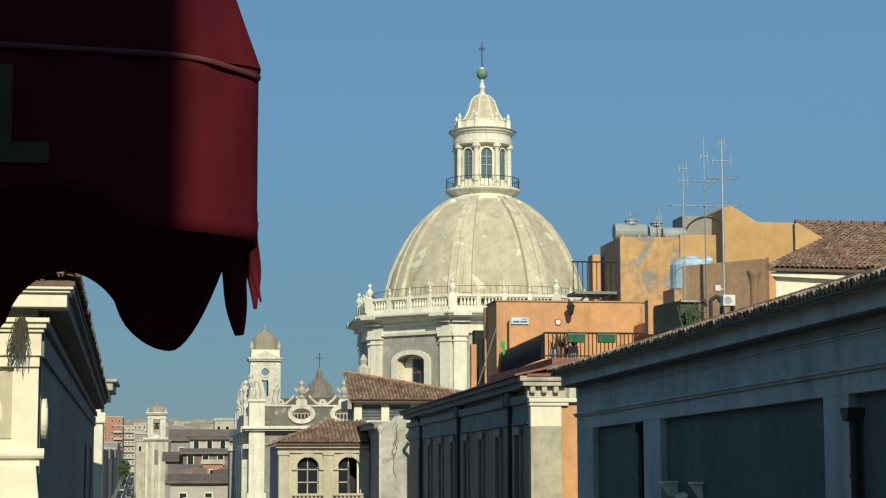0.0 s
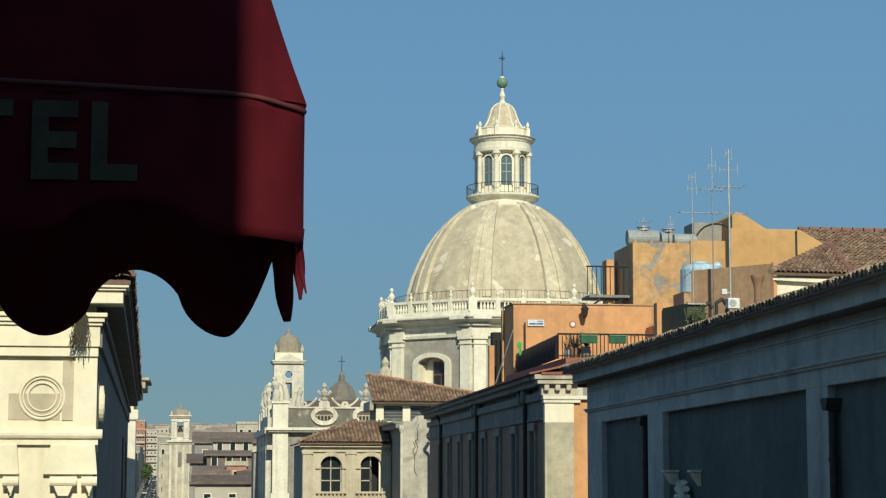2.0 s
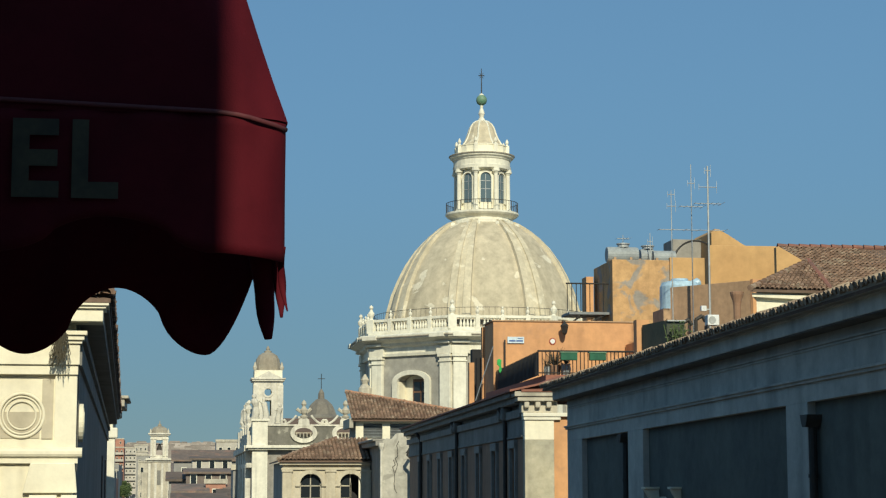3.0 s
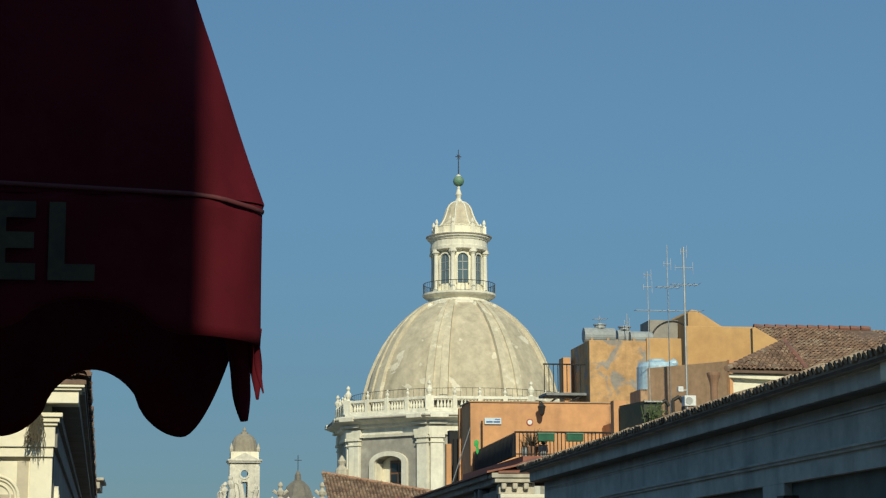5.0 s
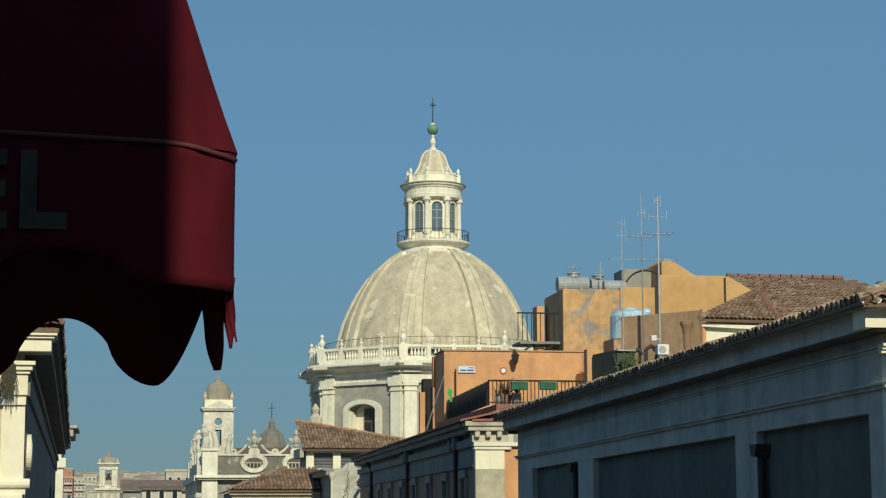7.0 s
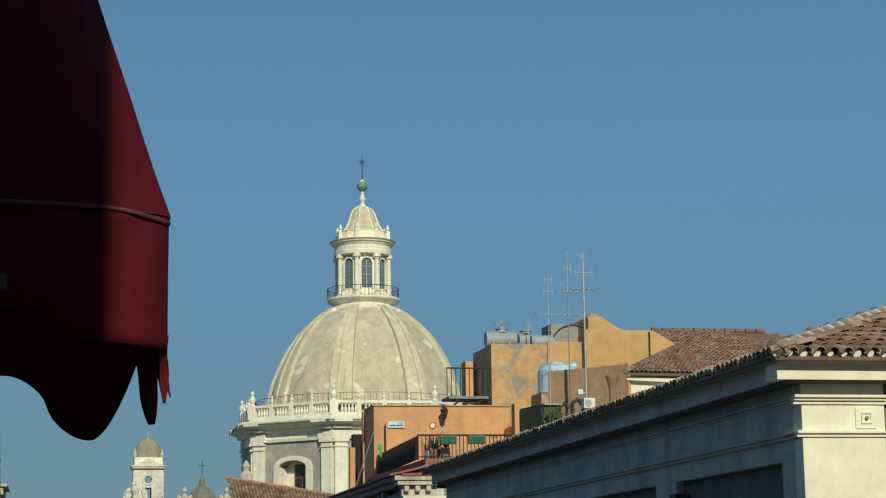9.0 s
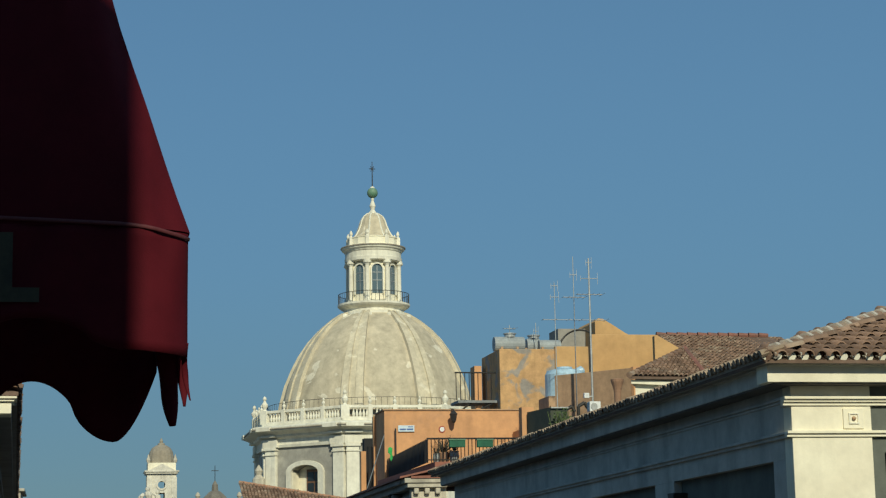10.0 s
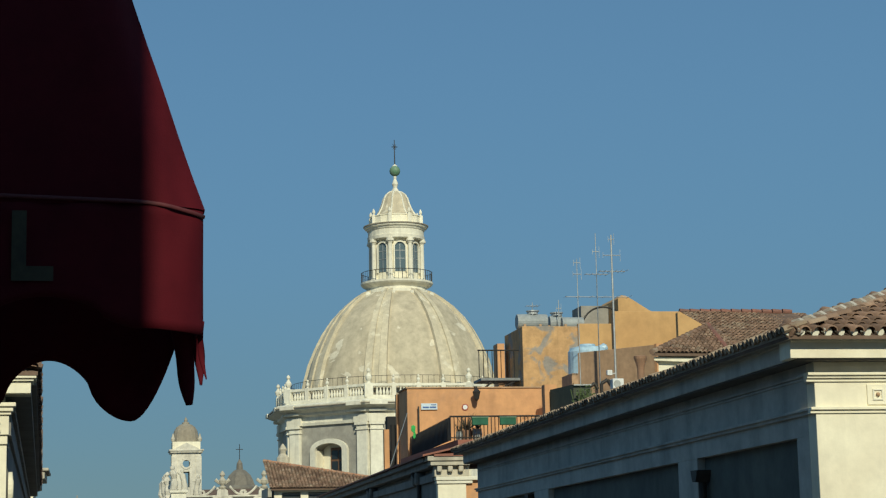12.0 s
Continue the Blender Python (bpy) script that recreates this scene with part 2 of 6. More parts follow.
def pierced(bm, u0, u1, z0, z1, d0, d1, holes, axis="y"):
    """A wall slab with rectangular holes (ua, ub, za, zb); axis is its normal."""
    us = sorted({u0, u1, *[h for w in holes for h in w[:2]]})
    zs = sorted({z0, z1, *[h for w in holes for h in w[2:]]})
    for a, b in zip(us, us[1:]):
        start = None
        for c, d in zip(zs, zs[1:]):
            um, zm = (a + b) / 2, (c + d) / 2
            hole = any(h[0] < um < h[1] and h[2] < zm < h[3] for h in holes)
            start = None if hole else c
            if start is not None:
                end = d
                if axis == "y":
                    box(bm, a, b, d0, d1, start, end)
                else:
                    box(bm, d0, d1, a, b, start, end)
    bmesh.ops.remove_doubles(bm, verts=bm.verts, dist=1e-4)


def thing(name, label, category, at=(0, 0, 0), group="", kind=""):
    ob = new(name)
    ob.location = at
    ob.empty_display_size = 0.2
    return tagged(ob, label, category, group, kind)


def part(name, bm, material, parent=None, label="", m=None, bevel=0.0, smooth=False, shift=None):
    if m is not None:
        bmesh.ops.transform(bm, matrix=m, verts=bm.verts)
    bmesh.ops.recalc_face_normals(bm, faces=bm.faces)
    me = bpy.data.meshes.new(name)
    bm.to_mesh(me)
    bm.free()
    me.materials.append(material)
    if smooth:
        me.shade_smooth()
    ob = new(name, me)
    if bevel:
        bv = ob.modifiers.new("bevel", "BEVEL")
        bv.width, bv.segments, bv.limit_method = bevel, 2, "ANGLE"
    if parent is not None:
        ob.parent = parent
        if parent.type == "EMPTY":
            ob.matrix_parent_inverse = Matrix.Translation(parent.location).inverted()
    return tagged(ob, label)


def B():
    return bmesh.new()


def boxes(name, material, parent, rows, label="", m=None, bevel=0.0):
    bm = B()
    for r in rows:
        box(bm, *r)
    return part(name, bm, material, parent, label, m, bevel)


# ---- barrel tiles ----
def tile_shape(r, length, lift=0.03, thick=0.018):
    """One barrel tile: mouth at the origin, running along +y, arched towards +z."""
    vs, fs, n = [], [], 5
    for y, rr, dz in ((0, r, lift), (length * 1.12, r * 0.84, 0.0)):
        for q in (rr, rr - thick):
            for k in range(n + 1):
                a = math.pi * k / n
                vs.append((q * math.cos(a), y, dz + q * math.sin(a)))
    w = n + 1
    for k in range(n):
        fs.append((k, k + 1, 2 * w + k + 1, 2 * w + k))
        fs.append((k, w + k, w + k + 1, k + 1))
    return vs, fs


def tile_roof(parent, o, u, v, nu, nv, keep=None, pitch=0.22, row=0.36, near=None, name="tiles", seed=1, r=None):
    """Barrel tiles over the slope from corner o: u along the eave, v up the slope. keep and near say, by (u, v) in metres,
    which tiles exist and which are pieces of their own; the rest is one joined part."""
    rnd = random.Random(seed)
    o, u, v = Vector(o), Vector(u).normalized(), Vector(v).normalized()
    w = u.cross(v)
    if w.z < 0:
        w = -w
    tv, tf = tile_shape(r or pitch * 0.46, row)
    verts, faces = [], []
    one = bpy.data.meshes.new("roof_tile")
    one.from_pydata(tv, [], tf)
    one.materials.append(M_TILE)
    one.shade_smooth()
    for i in range(nu):
        for j in range(nv):
            a, b = (i + 0.5) * pitch, j * row
            if keep and not keep(a, b):
                continue
            jit = rnd.uniform(-0.012, 0.012)
            at = o + u * (a + jit) + v * (b + rnd.uniform(-0.02, 0.02)) + w * rnd.uniform(0, 0.012)
            if near and near(a, b):
                ob = new("roof_tile", one)
                turn = Matrix((u, v, w)).transposed().to_4x4() @ Matrix.Rotation(rnd.uniform(-0.05, 0.05), 4, "Z")
                ob.parent = parent
                pin = Matrix.Identity(4)
                ob.matrix_parent_inverse = pin
                ob.matrix_basis = Matrix.Translation(at) @ turn
                continue
            k = len(verts)
            verts += [at + u * p[0] + v * p[1] + w * p[2] for p in tv]
            faces += [tuple(k + q for q in f) for f in tf]
    if verts:
        me = bpy.data.meshes.new(name)
        me.from_pydata(verts, [], faces)
        me.materials.append(M_TILE)
        me.shade_smooth()
        ob = new(name, me)
        ob.parent = parent
        if parent.type == "EMPTY":
            ob.matrix_parent_inverse = Matrix.Translation(parent.location).inverted()
        tagged(ob, kind="stuff")


def slab(name, pts, thick, material, parent, label=""):
    """A sloping slab whose top face has the given corners."""
    bm = B()
    top = [bm.verts.new(p) for p in pts]
    bot = [bm.verts.new((p[0], p[1], p[2] - thick)) for p in pts]
    bm.faces.new(top)
    bm.faces.new(bot[::-1])
    n = len(pts)
    for i in range(n):
        bm.faces.new((top[i], bot[i], bot[(i + 1) % n], top[(i + 1) % n]))
    return part(name, bm, material, parent, label)


# ---- ground, road, hill ----
bm = B()
GX = [-5000, -2500, -1200, -600, -300, -120, -40, 0, 40, 120, 300, 600, 1200, 2500, 5000]
GY = [-400, -60, 0, 60, 200, 300, 650, 1000, 1400, 1800, 2200, 2600, 3000, 4000, 4900]


def rise(x, y):
    far = max(0.0, min(y, 3000) - 1000)
    return 0.017 * max(0.0, min(y, 1000) - 300) + 0.031 * far + (6 * math.sin(x * 0.004 + 1) * min(1, far / 500) if far else 0)


grid = [[bm.verts.new((x, y, rise(x, y))) for x in GX] for y in GY]
for a, b in zip(grid, grid[1:]):
    for k in range(len(GX) - 1):
        bm.faces.new((a[k], a[k + 1], b[k + 1], b[k]))
tagged(part("ground", bm, M_GROUND), "dry hazy ground rising to far low hills", "ground", kind="structure")


def mid(y):
    """The street's middle line: straight at first, then bending to the left."""
    bends = ((-400, 4.4), (60, 4.4), (198, -3.2), (320, -6.4), (1000, -16.5))
    for (y0, x0), (y1, x1) in zip(bends, bends[1:]):
        if y <= y1:
            break
    return x0 + (x1 - x0) * (y - y0) / (y1 - y0)


def half_width(y):
    return 4.0 if y <= 60 else 3.5 if y <= 320 else 5.0


bm = B()
ys = [-60, 0, 60, 198, 300, 320, 650, 1000]
prev = None
for y in ys:
    w = half_width(y)
    z = rise(mid(y), y) + 0.01
    pair = [bm.verts.new((mid(y) - w, y, z)), bm.verts.new((mid(y) + w, y, z))]
    if prev:
        bm.faces.new((prev[0], prev[1], pair[1], pair[0]))
    prev = pair
tagged(part("road", bm, M_ASPHALT), "grey asphalt street running straight between the buildings", "road", kind="structure")
for s in (-1, 1):
    bm = B()
    for y0, y1 in zip(ys, ys[1:]):
        a0, a1 = mid(y0) + s * half_width(y0), mid(y1) + s * half_width(y1)
        z0, z1 = rise(a0, y0) + 0.15, rise(a1, y1) + 0.15
        top = [bm.verts.new(p) for p in ((a0, y0, z0), (a0 + s * 1.6, y0, z0), (a1 + s * 1.6, y1, z1), (a1, y1, z1))]
        low = [bm.verts.new((p.co.x, p.co.y, p.co.z - 0.2)) for p in top]
        bm.faces.new(top)
        for i in range(4):
            bm.faces.new((top[i], top[(i + 1) % 4], low[(i + 1) % 4], low[i]))
    tagged(part("pavement", bm, M_PAVE), "raised lava stone pavement along the street", "pavement", kind="structure")

# ---- near building across the street ----
WX, NY, FY = 10.30, 24.6, 49.0
nb = thing("street_building", "long plastered building with a shade-greyed street side, lit cream end and tiled roof", "building", (13, 36, 0))
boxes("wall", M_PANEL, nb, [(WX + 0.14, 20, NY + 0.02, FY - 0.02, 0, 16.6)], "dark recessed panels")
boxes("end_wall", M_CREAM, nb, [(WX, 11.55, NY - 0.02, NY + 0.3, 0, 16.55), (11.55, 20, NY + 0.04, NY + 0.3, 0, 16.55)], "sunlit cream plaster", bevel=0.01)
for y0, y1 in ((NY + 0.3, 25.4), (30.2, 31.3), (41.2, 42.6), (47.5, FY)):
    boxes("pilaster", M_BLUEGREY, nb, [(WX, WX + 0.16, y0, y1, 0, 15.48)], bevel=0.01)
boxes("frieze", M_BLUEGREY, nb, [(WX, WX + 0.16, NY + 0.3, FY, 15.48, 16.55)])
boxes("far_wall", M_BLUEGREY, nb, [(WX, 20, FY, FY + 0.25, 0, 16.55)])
# mouldings run round the corner as stepped bands, greyed on the shaded side
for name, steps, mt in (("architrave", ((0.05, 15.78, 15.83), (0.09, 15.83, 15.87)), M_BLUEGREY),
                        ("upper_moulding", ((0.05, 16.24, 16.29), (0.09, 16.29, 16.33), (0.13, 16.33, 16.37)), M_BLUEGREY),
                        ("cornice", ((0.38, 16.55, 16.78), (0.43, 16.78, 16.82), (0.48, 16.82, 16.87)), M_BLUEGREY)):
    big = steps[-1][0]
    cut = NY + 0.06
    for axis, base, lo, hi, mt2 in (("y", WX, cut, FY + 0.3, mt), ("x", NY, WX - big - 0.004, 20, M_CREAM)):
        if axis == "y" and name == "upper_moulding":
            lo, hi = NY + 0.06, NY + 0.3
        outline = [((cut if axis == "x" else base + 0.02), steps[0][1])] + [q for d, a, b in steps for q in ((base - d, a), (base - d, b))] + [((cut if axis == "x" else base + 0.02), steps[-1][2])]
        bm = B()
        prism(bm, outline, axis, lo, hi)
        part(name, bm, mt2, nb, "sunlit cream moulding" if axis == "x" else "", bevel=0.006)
# Shade beneath the cornice is put into the soffit's dark colour.
boxes("soffit", mat("shade_dark_soffit", (0.10, 0.095, 0.085), (0.15, 0.14, 0.125), 1.2, streak=0.3), nb, [(WX - 0.36, WX + 0.2, NY - 0.34, FY + 0.3, 16.53, 16.549), (WX + 0.2, 20, NY - 0.34, NY + 0.3, 16.53, 16.549)])
boxes("frieze_line", M_BLUEGREY, nb, [(WX - 0.022, WX + 0.02, NY + 0.3, FY, 16.30, 16.335), (WX - 0.04, WX + 0.02, NY + 0.3, FY, 16.345, 16.38)], bevel=0.006)
# plaque and panels on the lit end
boxes("plaque", M_CREAM, nb, [(11.1, 11.42, NY - 0.045, NY - 0.02, 15.9, 16.2)], bevel=0.006)
boxes("plaque_frame", M_WHITEST, nb, [(11.18, 11.34, NY - 0.065, NY - 0.045, 15.97, 15.99), (11.18, 11.34, NY - 0.065, NY - 0.045, 16.11, 16.13),
                                      (11.18, 11.20, NY - 0.065, NY - 0.045, 15.99, 16.11), (11.32, 11.34, NY - 0.065, NY - 0.045, 15.99, 16.11)])
bm = B()
lathe(bm, [(0.03, 0), (0.03, 0.03), (0.01, 0.05)], 0, 0, 10)
part("rosette", bm, M_BROWN, nb, m=Matrix.Translation((11.26, NY - 0.045, 16.05)) @ Matrix.Rotation(radians(90), 4, "X"))
boxes("recessed_panel", M_GREYPL, nb, [(11.75, 13.5, NY + 0.02, NY + 0.045, 12.0, 15.55)], "grey patch of bare plaster")
for y, z1 in ((30.05, 15.22), (42.95, 15.28)):
    dp = thing("drainpipe", "dark cast iron drainpipe with a hopper head on the wall", "drainpipe", (WX + 0.05, y, 0), "drainpipes of the long building")
    bm = B()
    rod(bm, (WX + 0.03, y, 0), (WX + 0.03, y, z1 - 0.12), 0.07, 10)
    part("pipe", bm, M_IRON, dp)
    bm = B()
    prism(bm, [(y - 0.17, z1), (y + 0.17, z1), (y + 0.15, z1 - 0.08), (y + 0.08, z1 - 0.2), (y - 0.08, z1 - 0.2), (y - 0.15, z1 - 0.08)], "x", WX - 0.12, WX + 0.14)
    part("hopper", bm, M_IRON, dp)
    for zc in (14.2, 12.4, 10.6):
        bm = B()
        lathe(bm, [(0.085, zc), (0.085, zc + 0.06)], WX + 0.03, y, 10)
        part("collar", bm, M_IRON, dp)

# roof: a long slope to the street and a hip to the near end
EX, EY, EZ, K = 9.66, 23.95, 16.87, 0.318
roof = slab("roof", [(EX + 0.06, EY + 0.06, EZ - 0.02), (EX + 0.06, FY + 0.65, EZ - 0.02), (EX + 4.26, FY + 0.65, EZ - 0.02 + 4.2 * K), (EX + 4.26, EY + 4.26, EZ - 0.02 + 4.2 * K)],
            0.05, M_TILEBED, nb, "old barrel tiles")
hip = slab("hip_roof", [(EX + 0.06, EY + 0.06, EZ - 0.02), (EX + 4.26, EY + 4.26, EZ - 0.02 + 4.2 * K), (20.4, EY + 4.26, EZ - 0.02 + 4.2 * K), (20.4, EY + 0.06, EZ - 0.02)],
           0.05, M_TILEBED, nb, "old barrel tiles")
ky = math.hypot(1, K)
bm = B()
prism(bm, [(9.80, 16.80), (9.80, 16.85), (13.8, 16.85 + 4.0 * K), (13.8, 16.80)], "y", EY + 4.3, FY + 0.5)
box(bm, 9.80, 20.2, EY + 0.12, EY + 4.3, 16.80, 16.85)
box(bm, EX + 0.07, EX + 0.2, EY + 0.1, FY + 0.6, 16.80, EZ + 0.06)
part("roof_bed", bm, M_MORTAR, nb, "mortar bed under the tiles")

# the courses fall gently with the street
FALL = 0.0085
for ob in nb.children_recursive:
    if ob.type == "MESH":
        for v in ob.data.vertices:
            v.co.z -= FALL * (v.co.y - NY)

# ---- orange building further down the street ----
ROT = Matrix.Translation((10.2, 57, 0)) @ Matrix.Rotation(-math.atan2(1.08, 37), 4, "Z")
ob2 = thing("orange_building", "long orange plastered building with grey stone corner and cornice", "building", (12, 75, 0))
L2 = 37.0
wins = [(1.9 + 4.15 * i, 2.85 + 4.15 * i, 12.9, 15.25) for i in range(8)]
# street front: its shade is put into a duller orange than the end wall
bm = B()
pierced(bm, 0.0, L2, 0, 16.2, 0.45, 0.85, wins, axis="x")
part("wall", bm, M_TERRAPL, ob2, "orange plaster with shade put into a duller colour", m=ROT)
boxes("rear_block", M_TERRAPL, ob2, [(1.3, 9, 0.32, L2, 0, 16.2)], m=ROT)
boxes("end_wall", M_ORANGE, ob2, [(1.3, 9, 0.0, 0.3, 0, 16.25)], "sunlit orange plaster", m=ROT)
boxes("corner_pilaster", mat("stained_pilaster_stone", (0.50, 0.455, 0.33), (0.40, 0.375, 0.29), 0.8, streak=0.45, col3=(0.30, 0.29, 0.24), spots=0.6, patch=0.54), ob2, [(0.40, 1.3, -0.06, 0.3, 0, 15.5)], "stained grey stone", m=ROT, bevel=0.02)
boxes("pilaster_neck", M_CREAM, ob2, [(0.40, 1.3, -0.063, 0.3, 15.5, 16.1)], "pale stone", m=ROT, bevel=0.02)
boxes("capital", M_WHITEST, ob2, [(0.36, 1.5, -0.12, 0.32, 16.1, 16.2), (0.34, 2.0, -0.16, 0.32, 16.2, 16.32)], m=ROT, bevel=0.02)
# deep shade on cornice, frieze and consoles is put into their dark grey
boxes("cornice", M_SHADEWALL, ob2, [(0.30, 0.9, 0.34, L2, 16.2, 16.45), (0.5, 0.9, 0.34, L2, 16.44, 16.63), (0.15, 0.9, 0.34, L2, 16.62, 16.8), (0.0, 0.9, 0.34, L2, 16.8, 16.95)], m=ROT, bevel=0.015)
boxes("frieze", M_SHADEWALL, ob2, [(0.41, 0.5, 0.34, L2, 15.66, 16.2), (0.37, 0.5, 0.34, L2, 15.6, 15.66)], "plastered frieze with shade put into its grey", m=ROT, bevel=0.01)
boxes("cornice_end", M_OLDST, ob2, [(0.15, 1.4, -0.32, 0.34, 16.66, 16.8), (0.05, 1.45, -0.38, 0.34, 16.8, 16.95), (0.3, 1.4, -0.1, 0.34, 16.32, 16.66)], "carved weathered stone", m=ROT, bevel=0.02)
for i in range(3):
    boxes("modillion", M_OLDST, ob2, [(0.36 + 0.34 * i, 0.52 + 0.34 * i, -0.28, -0.1, 16.46, 16.66)], m=ROT, bevel=0.04)
for y in (3.2, 4.0, 16.2, 17.0):
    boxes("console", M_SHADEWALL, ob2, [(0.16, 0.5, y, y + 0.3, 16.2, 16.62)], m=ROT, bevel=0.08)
for a, b, c, d in wins:
    w = boxes("window", M_GREYPL, ob2, [(0.36, 0.46, a - 0.2, a, c - 0.1, d + 0.2), (0.36, 0.46, b, b + 0.2, c - 0.1, d + 0.2),
                                          (0.33, 0.46, a - 0.2, b + 0.2, d + 0.05, d + 0.3)], m=ROT)
    boxes("shutter", M_IRON, w, [(0.58, 0.62, a + 0.02, (a + b) / 2 - 0.02, c, d), (0.58, 0.62, (a + b) / 2 + 0.02, b - 0.02, c, d)], m=ROT)
    boxes("pane", M_GLASS, w, [(0.70, 0.72, a, b, c, d)], m=ROT)
for y in (3.6, 16.6, 30.5):
    dp = thing("drainpipe", "dark drainpipe running down the orange facade", "drainpipe", (10.6, 57 + y, 0), "drainpipes of the orange building")
    bm = B()
    rod(bm, (0.33, y, 0), (0.33, y, 16.3), 0.07, 8)
    rod(bm, (0.33, y, 16.3), (0.12, y, 16.62), 0.07, 8)
    part("pipe", bm, M_IRON, dp, m=ROT)
slabm = [ROT @ Vector(p) for p in ((-0.1, -0.4, 17.0), (-0.1, L2, 17.0), (1.95, L2, 17.4), (1.95, -0.4, 17.45))]
slab("roof", [tuple(p) for p in slabm], 0.06, M_REDROOF, ob2, "red coated low roof strip")

slab("hip_roof", [tuple(ROT @ Vector(p)) for p in ((0.25, -0.42, 17.0), (3.0, -0.42, 17.0), (3.0, 2.6, 17.62), (1.95, 2.6, 17.62))], 0.06, M_REDROOF, ob2, "red coated sloping roof end")

# ---- terrace house on top ----
th = thing("terrace_house", "orange plastered rooftop house with a railed terrace", "house", (15, 70, 17.5))
boxes("terrace_floor", M_REDROOF, th, [(11.75, 17.5, 59.4, 71, 17.2, 17.62)])
boxes("wall", M_ORANGE, th, [(11.87, 17.6, 70, 72, 17.3, 20.25)], "orange plaster with rusty stains", bevel=0.02)
boxes("coping", M_BROWN, th, [(11.82, 17.6, 69.95, 72, 20.25, 20.30)])
# black slab in place of the shaded gap beside the house
boxes("side_wing", M_DARK, th, [(11.95, 12.5, 75.5, 76, 17, 19.6)])
boxes("post", M_ORANGE, th, [(11.43, 11.63, 73, 73.3, 17, 18.9)])
# solid panel: the darkness of the opening is put into its colour
boxes("dark_opening", M_DARK, th, [(11.64, 12.06, 72.5, 72.7, 17, 19.05)], "black panel standing in for an unlit opening")
boxes("post", M_ORANGE, th, [(11.78, 11.98, 72.0, 72.3, 17, 20.2)])
boxes("upper_block", M_PEEL, th, [(16.92, 20.4, 72, 75.3, 19.5, 22.9)], "ochre plaster flaking to grey", bevel=0.02)
boxes("upper_block_parapet", M_OCHRE, th, [(19.2, 20.6, 71.9, 72.1, 20.2, 23.0)], bevel=0.02)
bm = B()
prism(bm, [(21.5, 20), (21.5, 24.3), (21.65, 24.45), (21.85, 24.42), (22.2, 24.22), (22.8, 23.84), (23.1, 23.70), (24.3, 23.68), (24.3, 20)], "y", 74, 77)
part("stair_tower", bm, M_OCHRE, th, "smooth ochre plaster")
boxes("stair_tower_side", M_GREYPL, th, [(20.3, 21.5, 75.5, 77, 20, 24.2)], "bare grey render")
bm = B()
for i in range(24):
    a0, a1 = math.pi * i / 24, math.pi * (i + 1) / 24
    rod(bm, (20.85 + 0.95 * math.cos(a0), 74, 23.0 + 0.95 * math.sin(a0)), (20.85 + 0.95 * math.cos(a1), 74, 23.0 + 0.95 * math.sin(a1)), 0.04, 6)
rod(bm, (19.9, 74, 20.5), (19.9, 74, 23.0), 0.04)
rod(bm, (21.8, 74, 20.5), (21.8, 74, 23.0), 0.04)
part("arched_pipe", bm, M_IRON, th)
boxes("chimney", M_ORANGE, th, [(16.45, 16.75, 74.6, 75.4, 20, 22.5)])
boxes("side_balcony", M_TANK, th, [(15.3, 16.9, 72.5, 74, 20.78, 20.88)])
for i in range(9):
    bm = B()
    rod(bm, (15.25 + 0.18 * i, 72.6, 20.9), (15.25 + 0.18 * i, 72.6, 22.0), 0.018, 5)
    part("railing_bar", bm, M_IRON, th)
bm = B()
rod(bm, (15.2, 72.6, 22.0), (16.9, 72.6, 22.0), 0.03)
part("balcony_handrail", bm, M_IRON, th)
for p, q in (((15.2, 72.6, 20.3), (16.0, 72.6, 20.9)), ((15.6, 72.6, 20.2), (16.9, 72.6, 20.85))):
    bm = B()
    rod(bm, p, q, 0.04)
    part("balcony_strut", bm, M_IRON, th)
boxes("low_wall", M_ORANGE, th, [(16.9, 17.5, 68, 69.9, 19.0, 19.4)])

# terrace railing: a front run and a screened run along the street side
fr = thing("terrace_railing", "dark iron terrace railing with a screened side", "railing", (13, 60, 17.6))
bm = B()
rod(bm, (0, 0, 17.62), (0, 0, 18.4), 0.016, 5)
BAR = bpy.data.meshes.new("bar")
bm.to_mesh(BAR)
bm.free()
BAR.materials.append(M_IRON)
for bx, by in [(11.63 + 0.125 * i, 60) for i in range(30)] + [(11.58 + 0.39 * i / 32, 60.05 + 9.85 * i / 32) for i in range(33)]:
    ob = new("bar", BAR)
    ob.parent = fr
    ob.matrix_parent_inverse = Matrix.Translation(fr.location).inverted()
    ob.matrix_basis = Matrix.Translation((bx, by, 0))
bm = B()
rod(bm, (11.6, 60, 18.42), (15.4, 60, 18.42), 0.03)
rod(bm, (11.6, 60, 17.72), (15.4, 60, 17.72), 0.02)
part("handrail", bm, M_IRON, fr)
bm = B()
prism(bm, [(11.62, 60.05), (11.64, 60.05), (12.03, 69.9), (12.01, 69.9)], "z", 17.64, 18.4)
part("screen", bm, mat("dark_mesh_screen", (0.045, 0.052, 0.06), (0.03, 0.035, 0.04), 3), fr, "dark mesh screen")
for x in (12.33, 13.27):
    pb = thing("planter_box", "green planter box hung on the terrace railing", "planter", (x, 59.9, 18.1), "planters on the railing")
    boxes("trough", M_GREEN, pb, [(x, x + 0.54, 59.8, 59.95, 18.12, 18.36)], bevel=0.02)
    boxes("rim", M_COPPER, pb, [(x - 0.02, x + 0.56, 59.78, 59.97, 18.36, 18.39)])
gt = thing("potted_plant", "dry potted plant on the terrace", "plant", (12.3, 60.6, 17.62))
bm = B()
